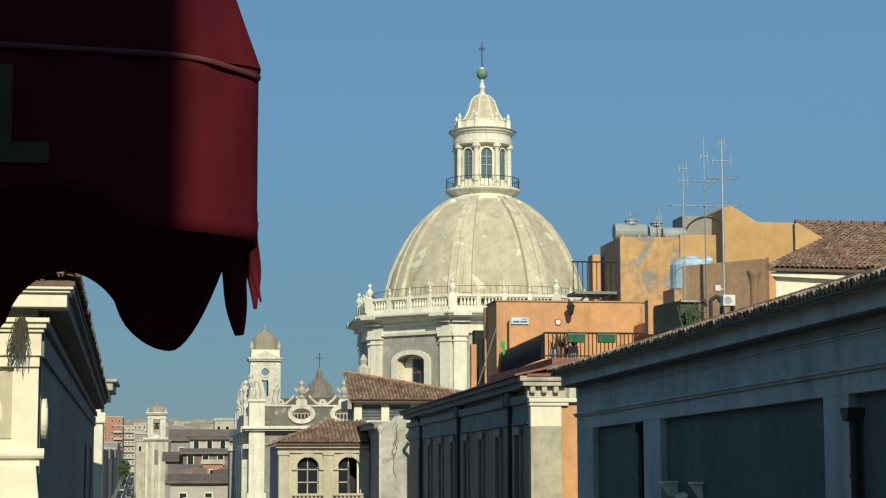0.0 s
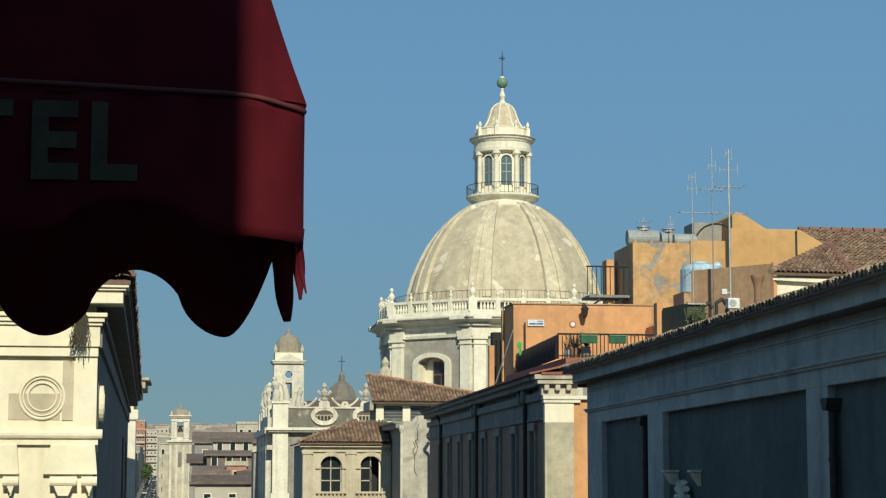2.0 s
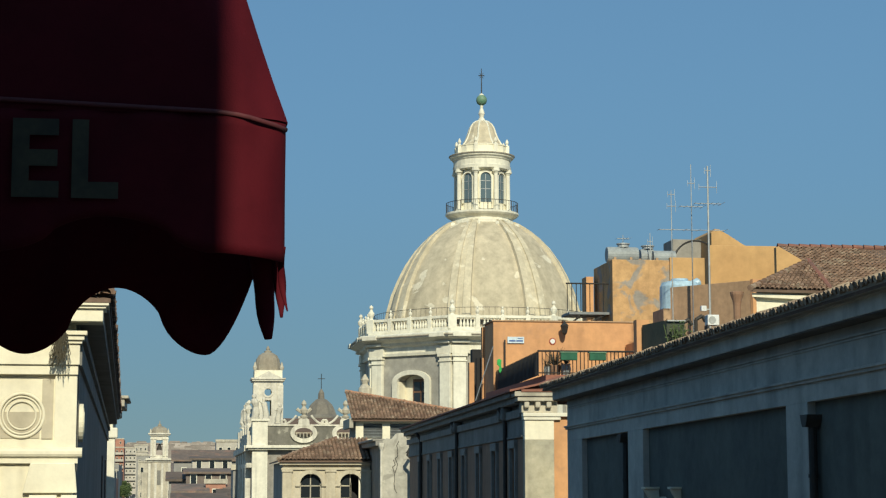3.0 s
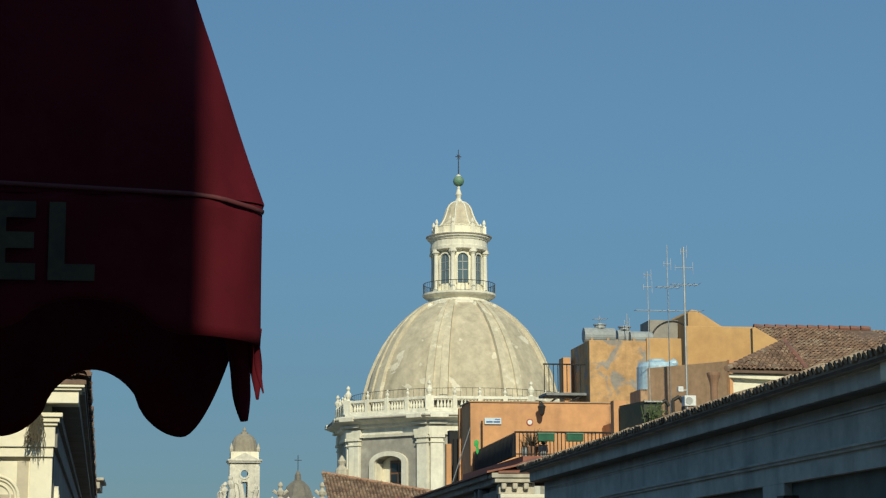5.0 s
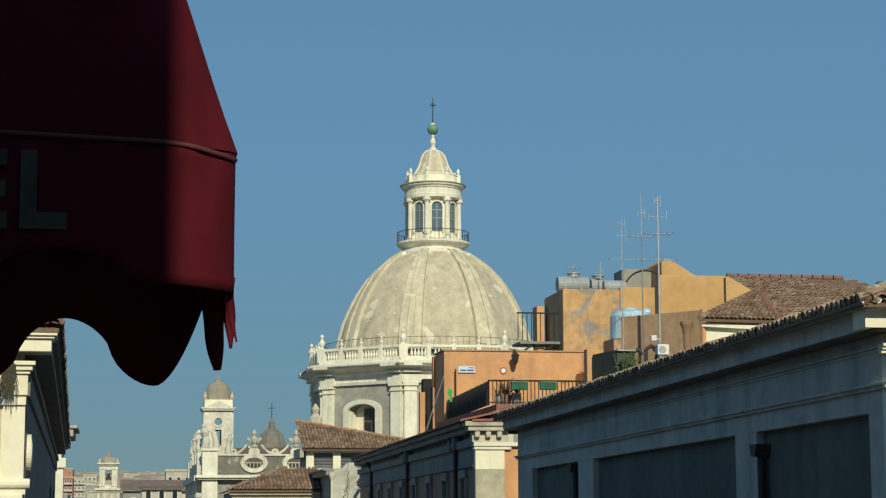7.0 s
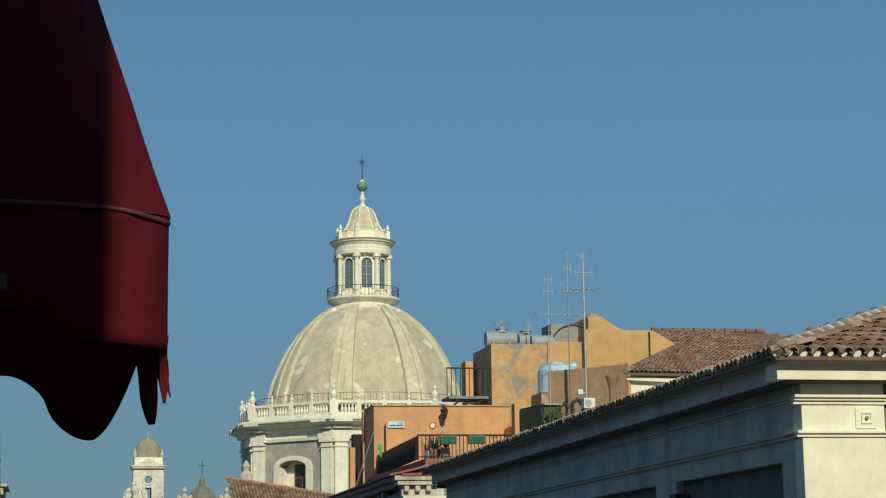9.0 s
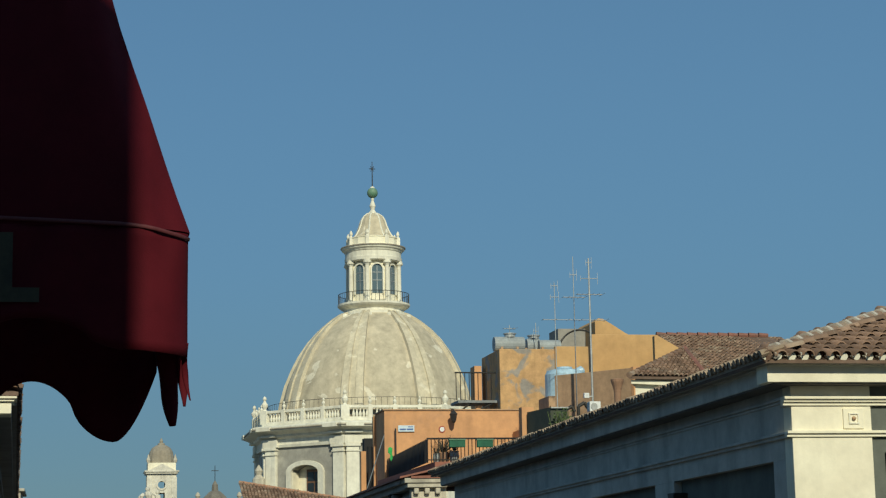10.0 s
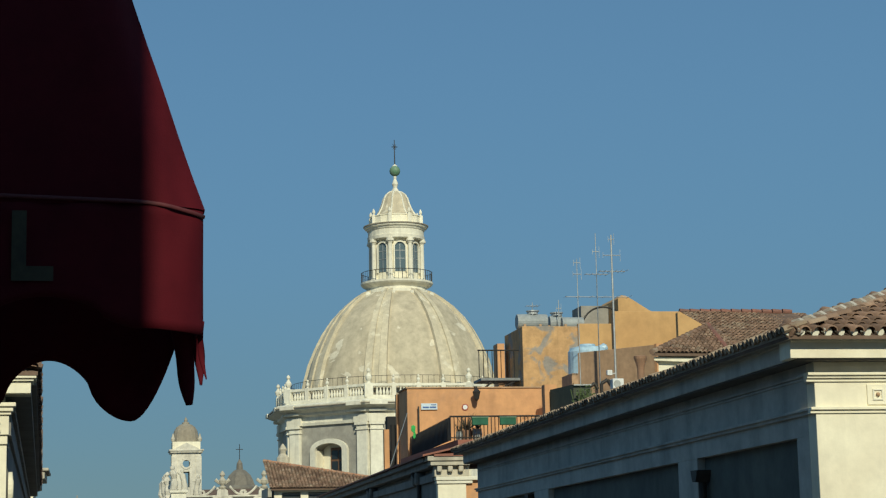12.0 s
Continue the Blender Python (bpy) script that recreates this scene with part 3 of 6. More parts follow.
lathe(bm, [(0.14, 17.62), (0.2, 17.95), (0.21, 18.0)], 12.3, 60.6, 10)
part("pot", bm, M_TERRAPL, gt)
bm = B()
rnd = random.Random(5)
for i in range(60):
    a, b = rnd.uniform(0, 6.3), rnd.uniform(0.1, 0.4)
    rod(bm, (12.3, 60.6, 17.98), (12.3 + b * math.cos(a), 60.6 + b * math.sin(a), 18.1 + rnd.uniform(0, 0.5)), 0.02, 4, 0.004)
part("stems", bm, M_DRYGRASS, gt)
for x, y, r, h in ((12.02, 60.5, 0.13, 0.34), (12.62, 60.45, 0.17, 0.42)):
    gp = thing("plant_pot", "grey glazed plant pot with a dry shrub on the terrace", "plant pot", (x, y, 17.62), "terrace pots")
    bm = B()
    lathe(bm, [(r * 0.7, 17.62), (r, 17.62 + h * 0.6), (r * 0.85, 17.62 + h * 0.9), (r, 17.62 + h)], x, y, 12)
    part("pot", bm, M_ZINC, gp)
    bm = B()
    for i in range(26):
        a, b = rnd.uniform(0, 6.3), rnd.uniform(0.05, 0.24)
        rod(bm, (x, y, 17.6 + h), (x + b * math.cos(a), y + b * math.sin(a), 17.7 + h + rnd.uniform(0, 0.32)), 0.014, 4, 0.004)
    tagged(part("shrub", bm, M_DRYGRASS, gp, "dry brown twigs"), kind="stuff")
tp = thing("wall_pole", "thin dark pole against the orange wall", "pole", (12.3, 69.9, 17.6))
bm = B()
rod(bm, (12.28, 69.85, 17.6), (12.28, 69.85, 19.55), 0.03, 6)
part("pole", bm, M_IRON, tp)
cab = thing("stay_cable", "thin cable slung down to the roof edge", "cable", (11.0, 68, 17.2))
bm = B()
rod(bm, (11.85, 69.9, 19.3), (10.55, 66, 17.1), 0.018, 5)
part("cable", bm, M_TANK, cab)
cl = thing("hung_cloth", "bright green cloth hanging by the terrace fence", "cloth", (11.95, 69, 18.3))
bm = B()
prism(bm, [(11.78, 18.72), (11.86, 18.76), (11.94, 18.7), (11.92, 18.5), (11.97, 18.36), (11.88, 18.22), (11.83, 18.32), (11.86, 18.46), (11.77, 18.55)], "y", 68.6, 68.64)
part("cloth", bm, mat("bright_green_cloth", (0.05, 0.42, 0.10), None, 4), cl, bevel=0.01)
sg = thing("street_sign", "white enamel street sign with blue lettering on the orange wall", "sign", (12.7, 69.9, 19.4))
boxes("plate", mat("pale_blue_enamel", (0.58, 0.70, 0.78), (0.52, 0.63, 0.71), 3, rough=0.4, bump=0.02), sg, [(12.40, 13.03, 69.93, 69.97, 19.43, 19.67)], bevel=0.008)
boxes("lettering", M_BLUEINK, sg, [(12.78, 12.98, 69.922, 69.926, 19.60, 19.63), (12.46, 12.70, 69.922, 69.926, 19.49, 19.55), (12.73, 12.98, 69.922, 69.926, 19.49, 19.55)])
wl = thing("wall_lantern", "black iron wall lantern on the orange wall", "lantern", (14.5, 69.9, 19.8))
bm = B()
lathe(bm, [(0.03, 19.72), (0.10, 19.8), (0.15, 20.05), (0.17, 20.07), (0.05, 20.2), (0.02, 20.27)], 14.5, 69.6, 6)
part("lantern_body", bm, M_IRON, wl)
bm = B()
rod(bm, (14.5, 69.6, 20.25), (14.5, 70.0, 20.3), 0.02)
part("bracket", bm, M_IRON, wl)
rp = thing("round_sign", "small round red and white sign on the orange wall", "sign", (14.1, 69.9, 19.5))
bm = B()
lathe(bm, [(0.13, 0), (0.13, 0.02)], 0, 0, 20)
part("rim", bm, mat("faded_red_enamel", (0.40, 0.10, 0.07), None, 5), rp, m=Matrix.Translation((14.12, 69.99, 19.52)) @ Matrix.Rotation(radians(90), 4, "X"))
bm = B()
lathe(bm, [(0.09, 0), (0.09, 0.01)], 0, 0, 20)
part("face", bm, M_WHITE, rp, m=Matrix.Translation((14.12, 69.968, 19.52)) @ Matrix.Rotation(radians(90), 4, "X"))

# rooftop tanks
for x, y, w, h, lid in ((17.5, 73.2, 1.25, 0.62, 1), (18.6, 73.6, 0.55, 0.60, 1), (19.2, 73.2, 0.9, 0.5, 0)):
    tk = thing("water_tank", "grey cylindrical water tank on the flat roof", "water tank", (x, y, 22.9), "grey roof tanks")
    bm = B()
    lathe(bm, [(h * 0.48, -w / 2), (h * 0.5, -w / 2 + 0.06), (h * 0.5, w / 2 - 0.06), (h * 0.48, w / 2)], 0, 0, 20)
    part("drum", bm, M_ZINC, tk, m=Matrix.Translation((x + 0.1, y, 22.92 + h / 2)) @ Matrix.Rotation(radians(90), 4, "Y"), smooth=False)
    if lid:
        bm = B()
        lathe(bm, [(0.22, 22.9 + h), (0.22, 23.02 + h), (0.27, 23.02 + h), (0.27, 23.06 + h)], x + 0.15, y, 14)
        part("hatch", bm, M_STEEL, tk)
    for dx in (-0.3, 0.35):
        boxes("cradle", M_BROWN, tk, [(x + dx, x + dx + 0.1, y - 0.3, y + 0.3, 22.9, 23.1)])
bt = thing("blue_water_tank", "pale blue plastic water tank behind the parapet", "water tank", (18.0, 66.5, 20))
boxes("stand", M_BROWN, bt, [(17.3, 18.9, 65.8, 67.3, 18.5, 20.4)])
bm = B()
lathe(bm, [(0.68, 20.3), (0.72, 20.4), (0.72, 21.25), (0.64, 21.4), (0.3, 21.48), (0.3, 21.54)], 18.1, 66.5, 24)
part("drum", bm, M_BLUETANK, bt, smooth=False)
bm = B()
lathe(bm, [(0.16, 0), (0.17, 0.3), (0.10, 0.36)], 0, 0, 14)
part("neck", bm, M_BLUETANK, bt, m=Matrix.Translation((18.5, 66.4, 21.3)) @ Matrix.Rotation(radians(65), 4, "Y"))

# parapet wall and roof lumber
pw = thing("parapet_wall", "brown rendered parapet wall running back over the roof", "wall", (17.6, 62, 19))
bm = B()
prism(bm, [(16.81, 63), (18.85, 60.5), (19.16, 60.5), (17.12, 63)], "z", 17, 20.85)
part("wall", bm, M_BROWN, pw, bevel=0.01)
# the wall's near end: sunlight is put into a brighter orange
bm = B()
prism(bm, [(18.85, 60.48), (18.9, 60.36), (19.2, 60.36), (19.2, 60.48)], "z", 17, 20.88)
part("end_pier", bm, M_ORANGE, pw)
sh = thing("roof_shed", "dark green sheeted shed low behind the roof edge", "shed", (15.6, 57, 17))
bm = B()
prism(bm, [(14.3, 57), (14.6, 55.2), (15.15, 55.2), (15.15, 57)], "z", 16.5, 19.02)
part("sheeting", bm, mat("dark_green_sheet", (0.035, 0.05, 0.04), (0.06, 0.07, 0.05), 2), sh)
boxes("top_rail", M_STEEL, sh, [(14.6, 15.15, 55.1, 55.14, 18.98, 19.02)])
boxes("terracotta_box", M_ORANGE, sh, [(14.15, 14.55, 57.1, 57.5, 18.2, 19.2)])
wp = thing("weed_clump", "green weeds growing behind the roof edge", "plant", (15.3, 55, 18))
bm = B()
rnd = random.Random(8)
for i in range(150):
    x, y, z = rnd.gauss(14.85, 0.17), rnd.gauss(54.8, 0.12), rnd.triangular(18.2, 19.05, 18.4)
    d = Vector((rnd.uniform(-1, 1), rnd.uniform(-1, 1), rnd.uniform(-0.3, 1))).normalized() * 0.075
    e = d.orthogonal() * 0.4
    bm.faces.new([bm.verts.new(p) for p in (Vector((x, y, z)), Vector((x, y, z)) + d * 0.5 + e, Vector((x, y, z)) + d, Vector((x, y, z)) + d * 0.5 - e)])
part("leaves", bm, M_LEAF, wp)
bm = B()
for i in range(14):
    rod(bm, (14.85 + rnd.gauss(0, 0.1), 54.8, 17.0), (14.85 + rnd.gauss(0, 0.22), 54.8 + rnd.gauss(0, 0.1), 18.85), 0.012, 4)
part("stems", bm, M_LEAF, wp)
ac = thing("air_conditioner", "white air conditioner unit on the roof", "air conditioner", (16.3, 57, 18.5))
boxes("casing", M_WHITE, ac, [(15.98, 16.34, 55.6, 55.95, 18.92, 19.24)], bevel=0.02)
bm = B()
lathe(bm, [(0.11, 0), (0.11, 0.015)], 0, 0, 16)
part("fan_grille", bm, M_STEEL, ac, m=Matrix.Translation((16.12, 55.6, 19.08)) @ Matrix.Rotation(radians(90), 4, "X"))
boxes("bracket", M_IRON, ac, [(15.97, 16.02, 55.6, 55.95, 16.5, 18.92), (16.28, 16.33, 55.6, 55.95, 16.5, 18.92)])
for x, z in ((15.72, 19.12), (15.3, 19.0)):
    cp = thing("bent_flue", "dark bent metal flue pipe on the roof", "flue pipe", (x, 56, 17), "bent flues")
    bm = B()
    rod(bm, (x, 56, 16.6), (x, 56, z), 0.055, 10)
    rod(bm, (x, 56, z), (x + 0.2, 56, z + 0.12), 0.055, 10)
    rod(bm, (x + 0.2, 56, z + 0.12), (x + 0.3, 56, z - 0.06), 0.055, 10)
    part("pipe", bm, M_IRON, cp)
ch = thing("chimney_pot", "terracotta chimney pot on the roof", "chimney", (16.87, 55.5, 18))
bm = B()
lathe(bm, [(0.11, 17), (0.11, 19.5), (0.12, 19.58), (0.15, 19.7), (0.20, 19.84), (0.21, 19.92), (0.17, 19.94)], 16.87, 55.5, 14)
part("pot", bm, M_TERRAPL, ch)
fl = thing("roof_floodlight", "small white floodlight on a mast", "lamp", (17.25, 60, 20))
boxes("head", M_WHITE, fl, [(17.0, 17.18, 59.85, 60.0, 19.75, 19.93)], m=None, bevel=0.02)
boxes("arm", M_STEEL, fl, [(17.15, 17.33, 59.96, 60.0, 19.8, 19.84)])


def antenna(x, y, z0, z1, booms, label, thick=0.022):
    an = thing("tv_antenna", label, "antenna", (x, y, z0), "roof antennas")
    bm = B()
    rod(bm, (x, y, z0), (x, y, z1), thick, 6, thick * 0.6)
    part("mast", bm, M_STEEL, an)
    for z, half, n, up in booms:
        bm = B()
        rod(bm, (x - half, y, z), (x + half, y, z), 0.014, 5)
        for i in range(n):
            q = x - half + 2 * half * i / max(1, n - 1)
            ln = 0.10 + 0.10 * i / max(1, n - 1)
            if up:
                rod(bm, (q, y, z - ln), (q, y, z + ln), 0.007, 4)
            else:
                rod(bm, (q, y - ln * 2, z), (q, y + ln * 2, z), 0.007, 4)
        part("boom", bm, M_STEEL, an)


antenna(17.33, 60, 17, 24.55, [(24.4, 0.1, 3, True), (23.85, 0.3, 3, True), (23.3, 0.45, 6, False)], "tall roof antenna with three booms", 0.045)
antenna(17.33 * 62 / 60 - 0.58, 62, 18, 24.95, [(24.3, 0.12, 3, True), (23.5, 0.4, 5, False), (22.7, 1.15, 6, False)], "slender roof antenna with a long boom")
antenna(17.33 * 62 / 60 - 1.28, 62, 18, 24.0, [(23.9, 0.12, 3, True), (23.5, 0.15, 3, True)], "short grey roof antenna")
antenna(17.6, 73, 23.0, 24.0, [(23.85, 0.25, 5, False)], "small stubby antenna beside the tanks")
antenna(18.7, 73, 23.0, 24.1, [(23.75, 0.1, 3, True)], "small stubby antenna beside the tanks")
rnd = random.Random(2)

# ---- tiled roof house between ----
rh = thing("tiled_house", "old house with a mottled barrel tile roof", "house", (19, 56, 15))
RA, RQ, RE, RP = Vector((16.2, 52, 19.62)), Vector((18.9, 52.9, 19.7)), Vector((25.5, 54, 19.75)), Vector((19.12, 55.5, 20.85))
RL, RR = Vector((19.65, 60, 21.88)), Vector((23.7, 60, 21.88))
bm = B()
prism(bm, [(16.5, 52.4), (18.9, 53.2), (25.5, 54.4), (25.5, 59.8), (19.6, 59.8)], "z", 10, 19.70)
part("wall", bm, M_CREAM, rh)
bm = B()
prism(bm, [(16.3, 52.15), (18.9, 53.0), (25.5, 54.1), (25.5, 59.9), (19.6, 59.9)], "z", 19.44, 19.55)
part("cornice", bm, M_CREAM, rh)
slab("hip_slope", [RA, RQ, RP], 0.06, M_TILEBED, rh)
slab("main_slope", [RQ, RE, RR, RL], 0.06, M_TILEBED, rh)
bm = B()
prism(bm, [(18.43, 17), (18.43, 21.42), (18.5, 21.46), (19.36, 20.97), (19.36, 17)], "y", 56.4, 56.62)
part("gable_wall", bm, M_OCHRE, rh)
up = Vector((0, 0, 0.03))
tile_roof(rh, RA + up, RQ - RA, RP - (RA + RQ) / 2, 19, 11, pitch=0.165, row=0.3, keep=lambda a, b: b < 3.6 and abs(a - 1.5) < 1.5 * (1 - b / 3.7) + 0.1, seed=3)
tile_roof(rh, RQ + up * 2, RE - RQ, RL - RQ, 40, 24, pitch=0.165, row=0.3, keep=lambda a, b: a < 6.5 - 0.25 * b, seed=4)
M_REDRIDGE = mat("red_ridge_tile", (0.25, 0.105, 0.075), (0.17, 0.09, 0.07), 2)
for p, q, ridge in ((RA, RP, M_TILE), (RP, RQ, M_REDRIDGE), (RL, RR, M_REDRIDGE)):
    bm = B()
    k = int((q - p).length / 0.36)
    for i in range(k):
        rod(bm, p.lerp(q, i / k) + up * 2, p.lerp(q, (i + 0.92) / k) + up * 1.5, 0.095, 8, 0.08)
    tagged(part("ridge_tiles", bm, ridge, rh), kind="stuff")
op = thing("end_parapet", "ochre end wall beside the tiled roof", "wall", (20.5, 62, 20))
boxes("wall", M_OCHRE, op, [(17.9, 20.35, 62, 62.4, 15, 22.2)], bevel=0.02)

# carved stone bracket low on the long facade
cb = thing("broken_pediment", "cream carved stone broken pediment on the facade", "pediment", (10.2, 39.6, 13))
for y0, y1, xo in ((38.55, 38.8, 10.24), (40.35, 40.62, 10.14)):
    bm = B()
    prism(bm, [(xo, 14.02), (10.44, 14.02), (10.44, 13.72), (xo + 0.16, 13.76), (xo + 0.05, 13.92)], "y", y0, y1)
    part("end_block", bm, M_CREAM, cb, bevel=0.02)
    boxes("cap", M_CREAM, cb, [(xo - 0.03, 10.44, y0 - 0.04, y1 + 0.04, 14.02, 14.07)], bevel=0.01)
bm = B()
for k in range(7):
    a = math.pi * k / 6
    rod(bm, (10.34, 39.55, 13.5), (10.28, 39.55 + 0.42 * math.cos(a), 13.5 + 0.36 * math.sin(a)), 0.03, 6, 0.08)
part("shell", bm, M_CREAM, cb)
boxes("base", M_GREYPL, cb, [(10.2, 10.44, 38.5, 40.7, 13.3, 13.45), (10.2, 10.44, 38.7, 40.5, 12.4, 13.3)], bevel=0.03)

# ---- the domed church ----
DX, DY = 22.63, 138.0
P8 = math.pi / 8
church = thing("domed_church", "pale baroque church drum with balustrade, ribbed dome and lantern", "church", (DX, DY, 0))
bm = B()
lathe(bm, [(9.3, 23.3), (9.35, 23.5), (9.25, 23.52), (9.25, 23.9), (9.55, 24.05), (9.6, 24.2), (10.25, 24.45), (10.3, 24.7), (10.15, 24.78), (9.3, 24.9)], DX, DY, 8, P8)
part("entablature", bm, M_WHITEST, church, "pale stone cornice")
bm = B()
lathe(bm, [(10.2, 24.50), (10.36, 24.54), (10.36, 24.60), (10.2, 24.64)], DX, DY, 8, P8)
part("cornice_edge", bm, M_SOOT_SHADE, church, "soot-darkened stone edge")
bm = B()
lathe(bm, [(9.55, 24.75), (9.55, 25.0), (9.45, 25.05), (9.4, 25.1)], DX, DY, 8, P8)
part("parapet", bm, M_WHITEST, church)
M_DRUM = mat("drum_plaster", (0.40, 0.38, 0.33), (0.31, 0.295, 0.26), 0.4, streak=0.35, col3=(0.50, 0.47, 0.40), spots=0.5)
FACES = [k * math.pi / 4 for k in range(8)]         # direction of each face, from -y towards +x


def face_matrix(a, dist):
    """Local x along the face, -y outwards, origin on the axis at the given distance."""
    return Matrix.Translation((DX, DY, 0)) @ Matrix.Rotation(a, 4, "Z") @ Matrix.Translation((0, -dist, 0))


AP = 9.1 * math.cos(P8)
HALF = 9.1 * math.sin(P8)
for a in FACES:
    m = face_matrix(a, AP)
    for s in (-1, 1):
        x0, x1 = sorted((s * (HALF - 0.02), s * (HALF - 0.92)))
        boxes("pilaster", M_WHITEST, church, [(x0, x1, -0.28, 0.1, 8, 22.75)], m=m, bevel=0.03)
        boxes("capital", M_WHITEST, church, [(x0 - 0.06, x1 + 0.06, -0.36, 0.1, 22.75, 22.85), (x0, x1, -0.3, 0.1, 22.85, 23.1), (x0 - 0.1, x1 + 0.1, -0.42, 0.1, 23.1, 23.3)], m=m, bevel=0.02)
    # entablature breaks forward over the pilasters
    for s in (-1, 1):
        x0, x1 = sorted((s * (HALF + 0.12), s * (HALF - 1.15)))
        boxes("entablature_block", M_WHITEST, church, [(x0, x1, -0.36, 0.0, 23.3, 23.9), (x0, x1, -0.62, 0, 24.02, 24.2), (x0, x1, -1.2, 0, 24.42, 24.72)], m=m, bevel=0.03)
    # arched window surround with a deep splayed niche
    arc = [(1.65 * math.cos(t), 21.5 + 0.80 * math.sin(t)) for t in [math.pi * i / 12 for i in range(13)]]
    arc_in = [(1.2 * math.cos(t), 21.5 + 0.48 * math.sin(t)) for t in [math.pi * i / 12 for i in range(13)]]
    bm = B()
    pierced(bm, -HALF, HALF, 0, 23.3, 0.0, 0.75, [(-1.2, 1.2, 17.5, 22.0)])
    for p, q in zip(arc_in, arc_in[1:]):
        prism(bm, [p, (p[0], 22.0), (q[0], 22.0), q], "y", 0.0, 0.75)
    part("drum_wall", bm, M_DRUM, church, "grey plaster between pale pilasters", m=m)
    bm = B()
    n = len(arc)
    for i in range(n - 1):
        prism(bm, [arc[i], arc[i + 1], arc_in[i + 1], arc_in[i]], "y", -0.22, 0.05)
    box(bm, 1.2, 1.65, -0.22, 0.05, 17.5, 21.5)
    box(bm, -1.65, -1.2, -0.22, 0.05, 17.5, 21.5)
    win = part("window", bm, M_WHITEST, church, m=m)
    boxes("reveal", M_CREAM, win, [(-1.2, -1.16, 0.0, 0.74, 17.5, 21.5), (1.16, 1.2, 0.0, 0.74, 17.5, 21.5)], m=m)
    boxes("niche_back", M_CREAM, win, [(-1.3, 1.3, 0.76, 0.86, 17.4, 22.1)], m=m)
    boxes("casement", M_WOOD, win, [(-0.45, 1.0, 0.66, 0.74, 17.6, 21.7)], m=m)
    for i in range(2):
        for j in range(4):
            boxes("pane", M_GLASS, win, [(-0.35 + 0.66 * i, 0.20 + 0.66 * i, 0.63, 0.66, 18.6 + 0.76 * j, 19.22 + 0.76 * j)], m=m)

# balustrade with finials
bal = thing("balustrade", "pale stone balustrade with urn finials round the dome", "balustrade", (DX, DY, 25.4))
bm = B()
lathe(bm, [(0.06, 25.15), (0.1, 25.25), (0.11, 25.36), (0.045, 25.6), (0.08, 25.76)], 0, 0, 6, caps=False)
BALUSTER = bpy.data.meshes.new("baluster")
bm.to_mesh(BALUSTER)
bm.free()
BALUSTER.materials.append(M_WHITEST)
AB, HB = 9.35 * math.cos(P8), 9.35 * math.sin(P8)
URN = [(0.16, 26.32), (0.1, 26.42), (0.2, 26.6), (0.23, 26.75), (0.12, 26.9), (0.07, 27.0), (0.14, 27.12), (0.1, 27.25), (0.02, 27.32)]
for a in FACES:
    m = face_matrix(a, AB)
    boxes("top_rail", M_WHITEST, bal, [(-HB, HB, -0.13, 0.17, 25.76, 25.95)], m=m, bevel=0.02)
    boxes("bottom_rail", M_WHITEST, bal, [(-HB, HB, -0.13, 0.17, 25.02, 25.15)], m=m)
    for j in range(4):
        for i in range(5):
            x = -HB + 0.45 + j * (2 * HB - 0.5) / 4 + 0.2 + 0.24 * i
            ob = new("baluster", BALUSTER)
            ob.parent = bal
            ob.matrix_parent_inverse = Matrix.Translation(bal.location).inverted()
            ob.matrix_basis = m @ Matrix.Translation((x, 0.02, 0))
    for j in range(4):
        x = -HB + 0.05 + j * (2 * HB - 0.1) / 4 + (0.0 if j else 0.0)
        wdt = 0.3 if j == 0 else 0.16
        boxes("pedestal", M_WHITEST, bal, [(x - wdt, x + wdt, -0.17, 0.2, 25.0, 25.98)], m=m, bevel=0.02)
        bm = B()
        s = 1.05 if j == 0 else 0.6
        lathe(bm, [(r * s, 25.98 + (z - 26.32) * s) for r, z in URN], x, 0, 10)
        part("urn", bm, M_WHITEST, bal, m=m)
bm = B()
for k in range(120):
    t = k * math.tau / 120
    rod(bm, (DX + 8.0 * math.cos(t), DY + 8.0 * math.sin(t), 25.3), (DX + 8.0 * math.cos(t), DY + 8.0 * math.sin(t), 26.6), 0.014, 4)
for k in range(48):
    t, u = k * math.tau / 48, (k + 1) * math.tau / 48
    rod(bm, (DX + 8 * math.cos(t), DY + 8 * math.sin(t), 26.6), (DX + 8 * math.cos(u), DY + 8 * math.sin(u), 26.6), 0.02, 4)
# added dark ring: the shadow in the baluster gaps is put into its colour
bk = B()
lathe(bk, [(8.75, 24.9), (8.75, 25.72), (8.5, 25.74), (7.2, 25.74)], DX, DY, 8, P8, caps=False)
part("inner_kerb", bk, M_SOOT_SHADE, bal, "dark kerb standing in for shadow behind the balusters")
tagged(part("inner_rail", bm, M_IRON, bal, "thin iron rail"), kind="stuff")

# the dome: eight shallow sails with a pair of ribs at each corner
PROF = [(7.28, 25.1), (7.16, 26.0), (6.98, 26.9), (6.62, 28.2), (6.08, 29.45), (5.55, 30.45), (4.85, 31.45), (4.1, 32.25), (3.3, 32.9), (2.6, 33.35), (2.2, 33.5)]
bm = B()
NS = 64
rings = []
for r, z in PROF:
    ring = []
    for k in range(NS):
        t = k * math.tau / NS
        off = (t + P8) % (math.pi / 4) - P8           # angle from the face's middle
        q = r * (0.62 + 0.38 * math.cos(P8) / math.cos(off)) * 1.012
        ring.append(bm.verts.new((DX + q * math.sin(t), DY - q * math.cos(t), z)))
    rings.append(ring)
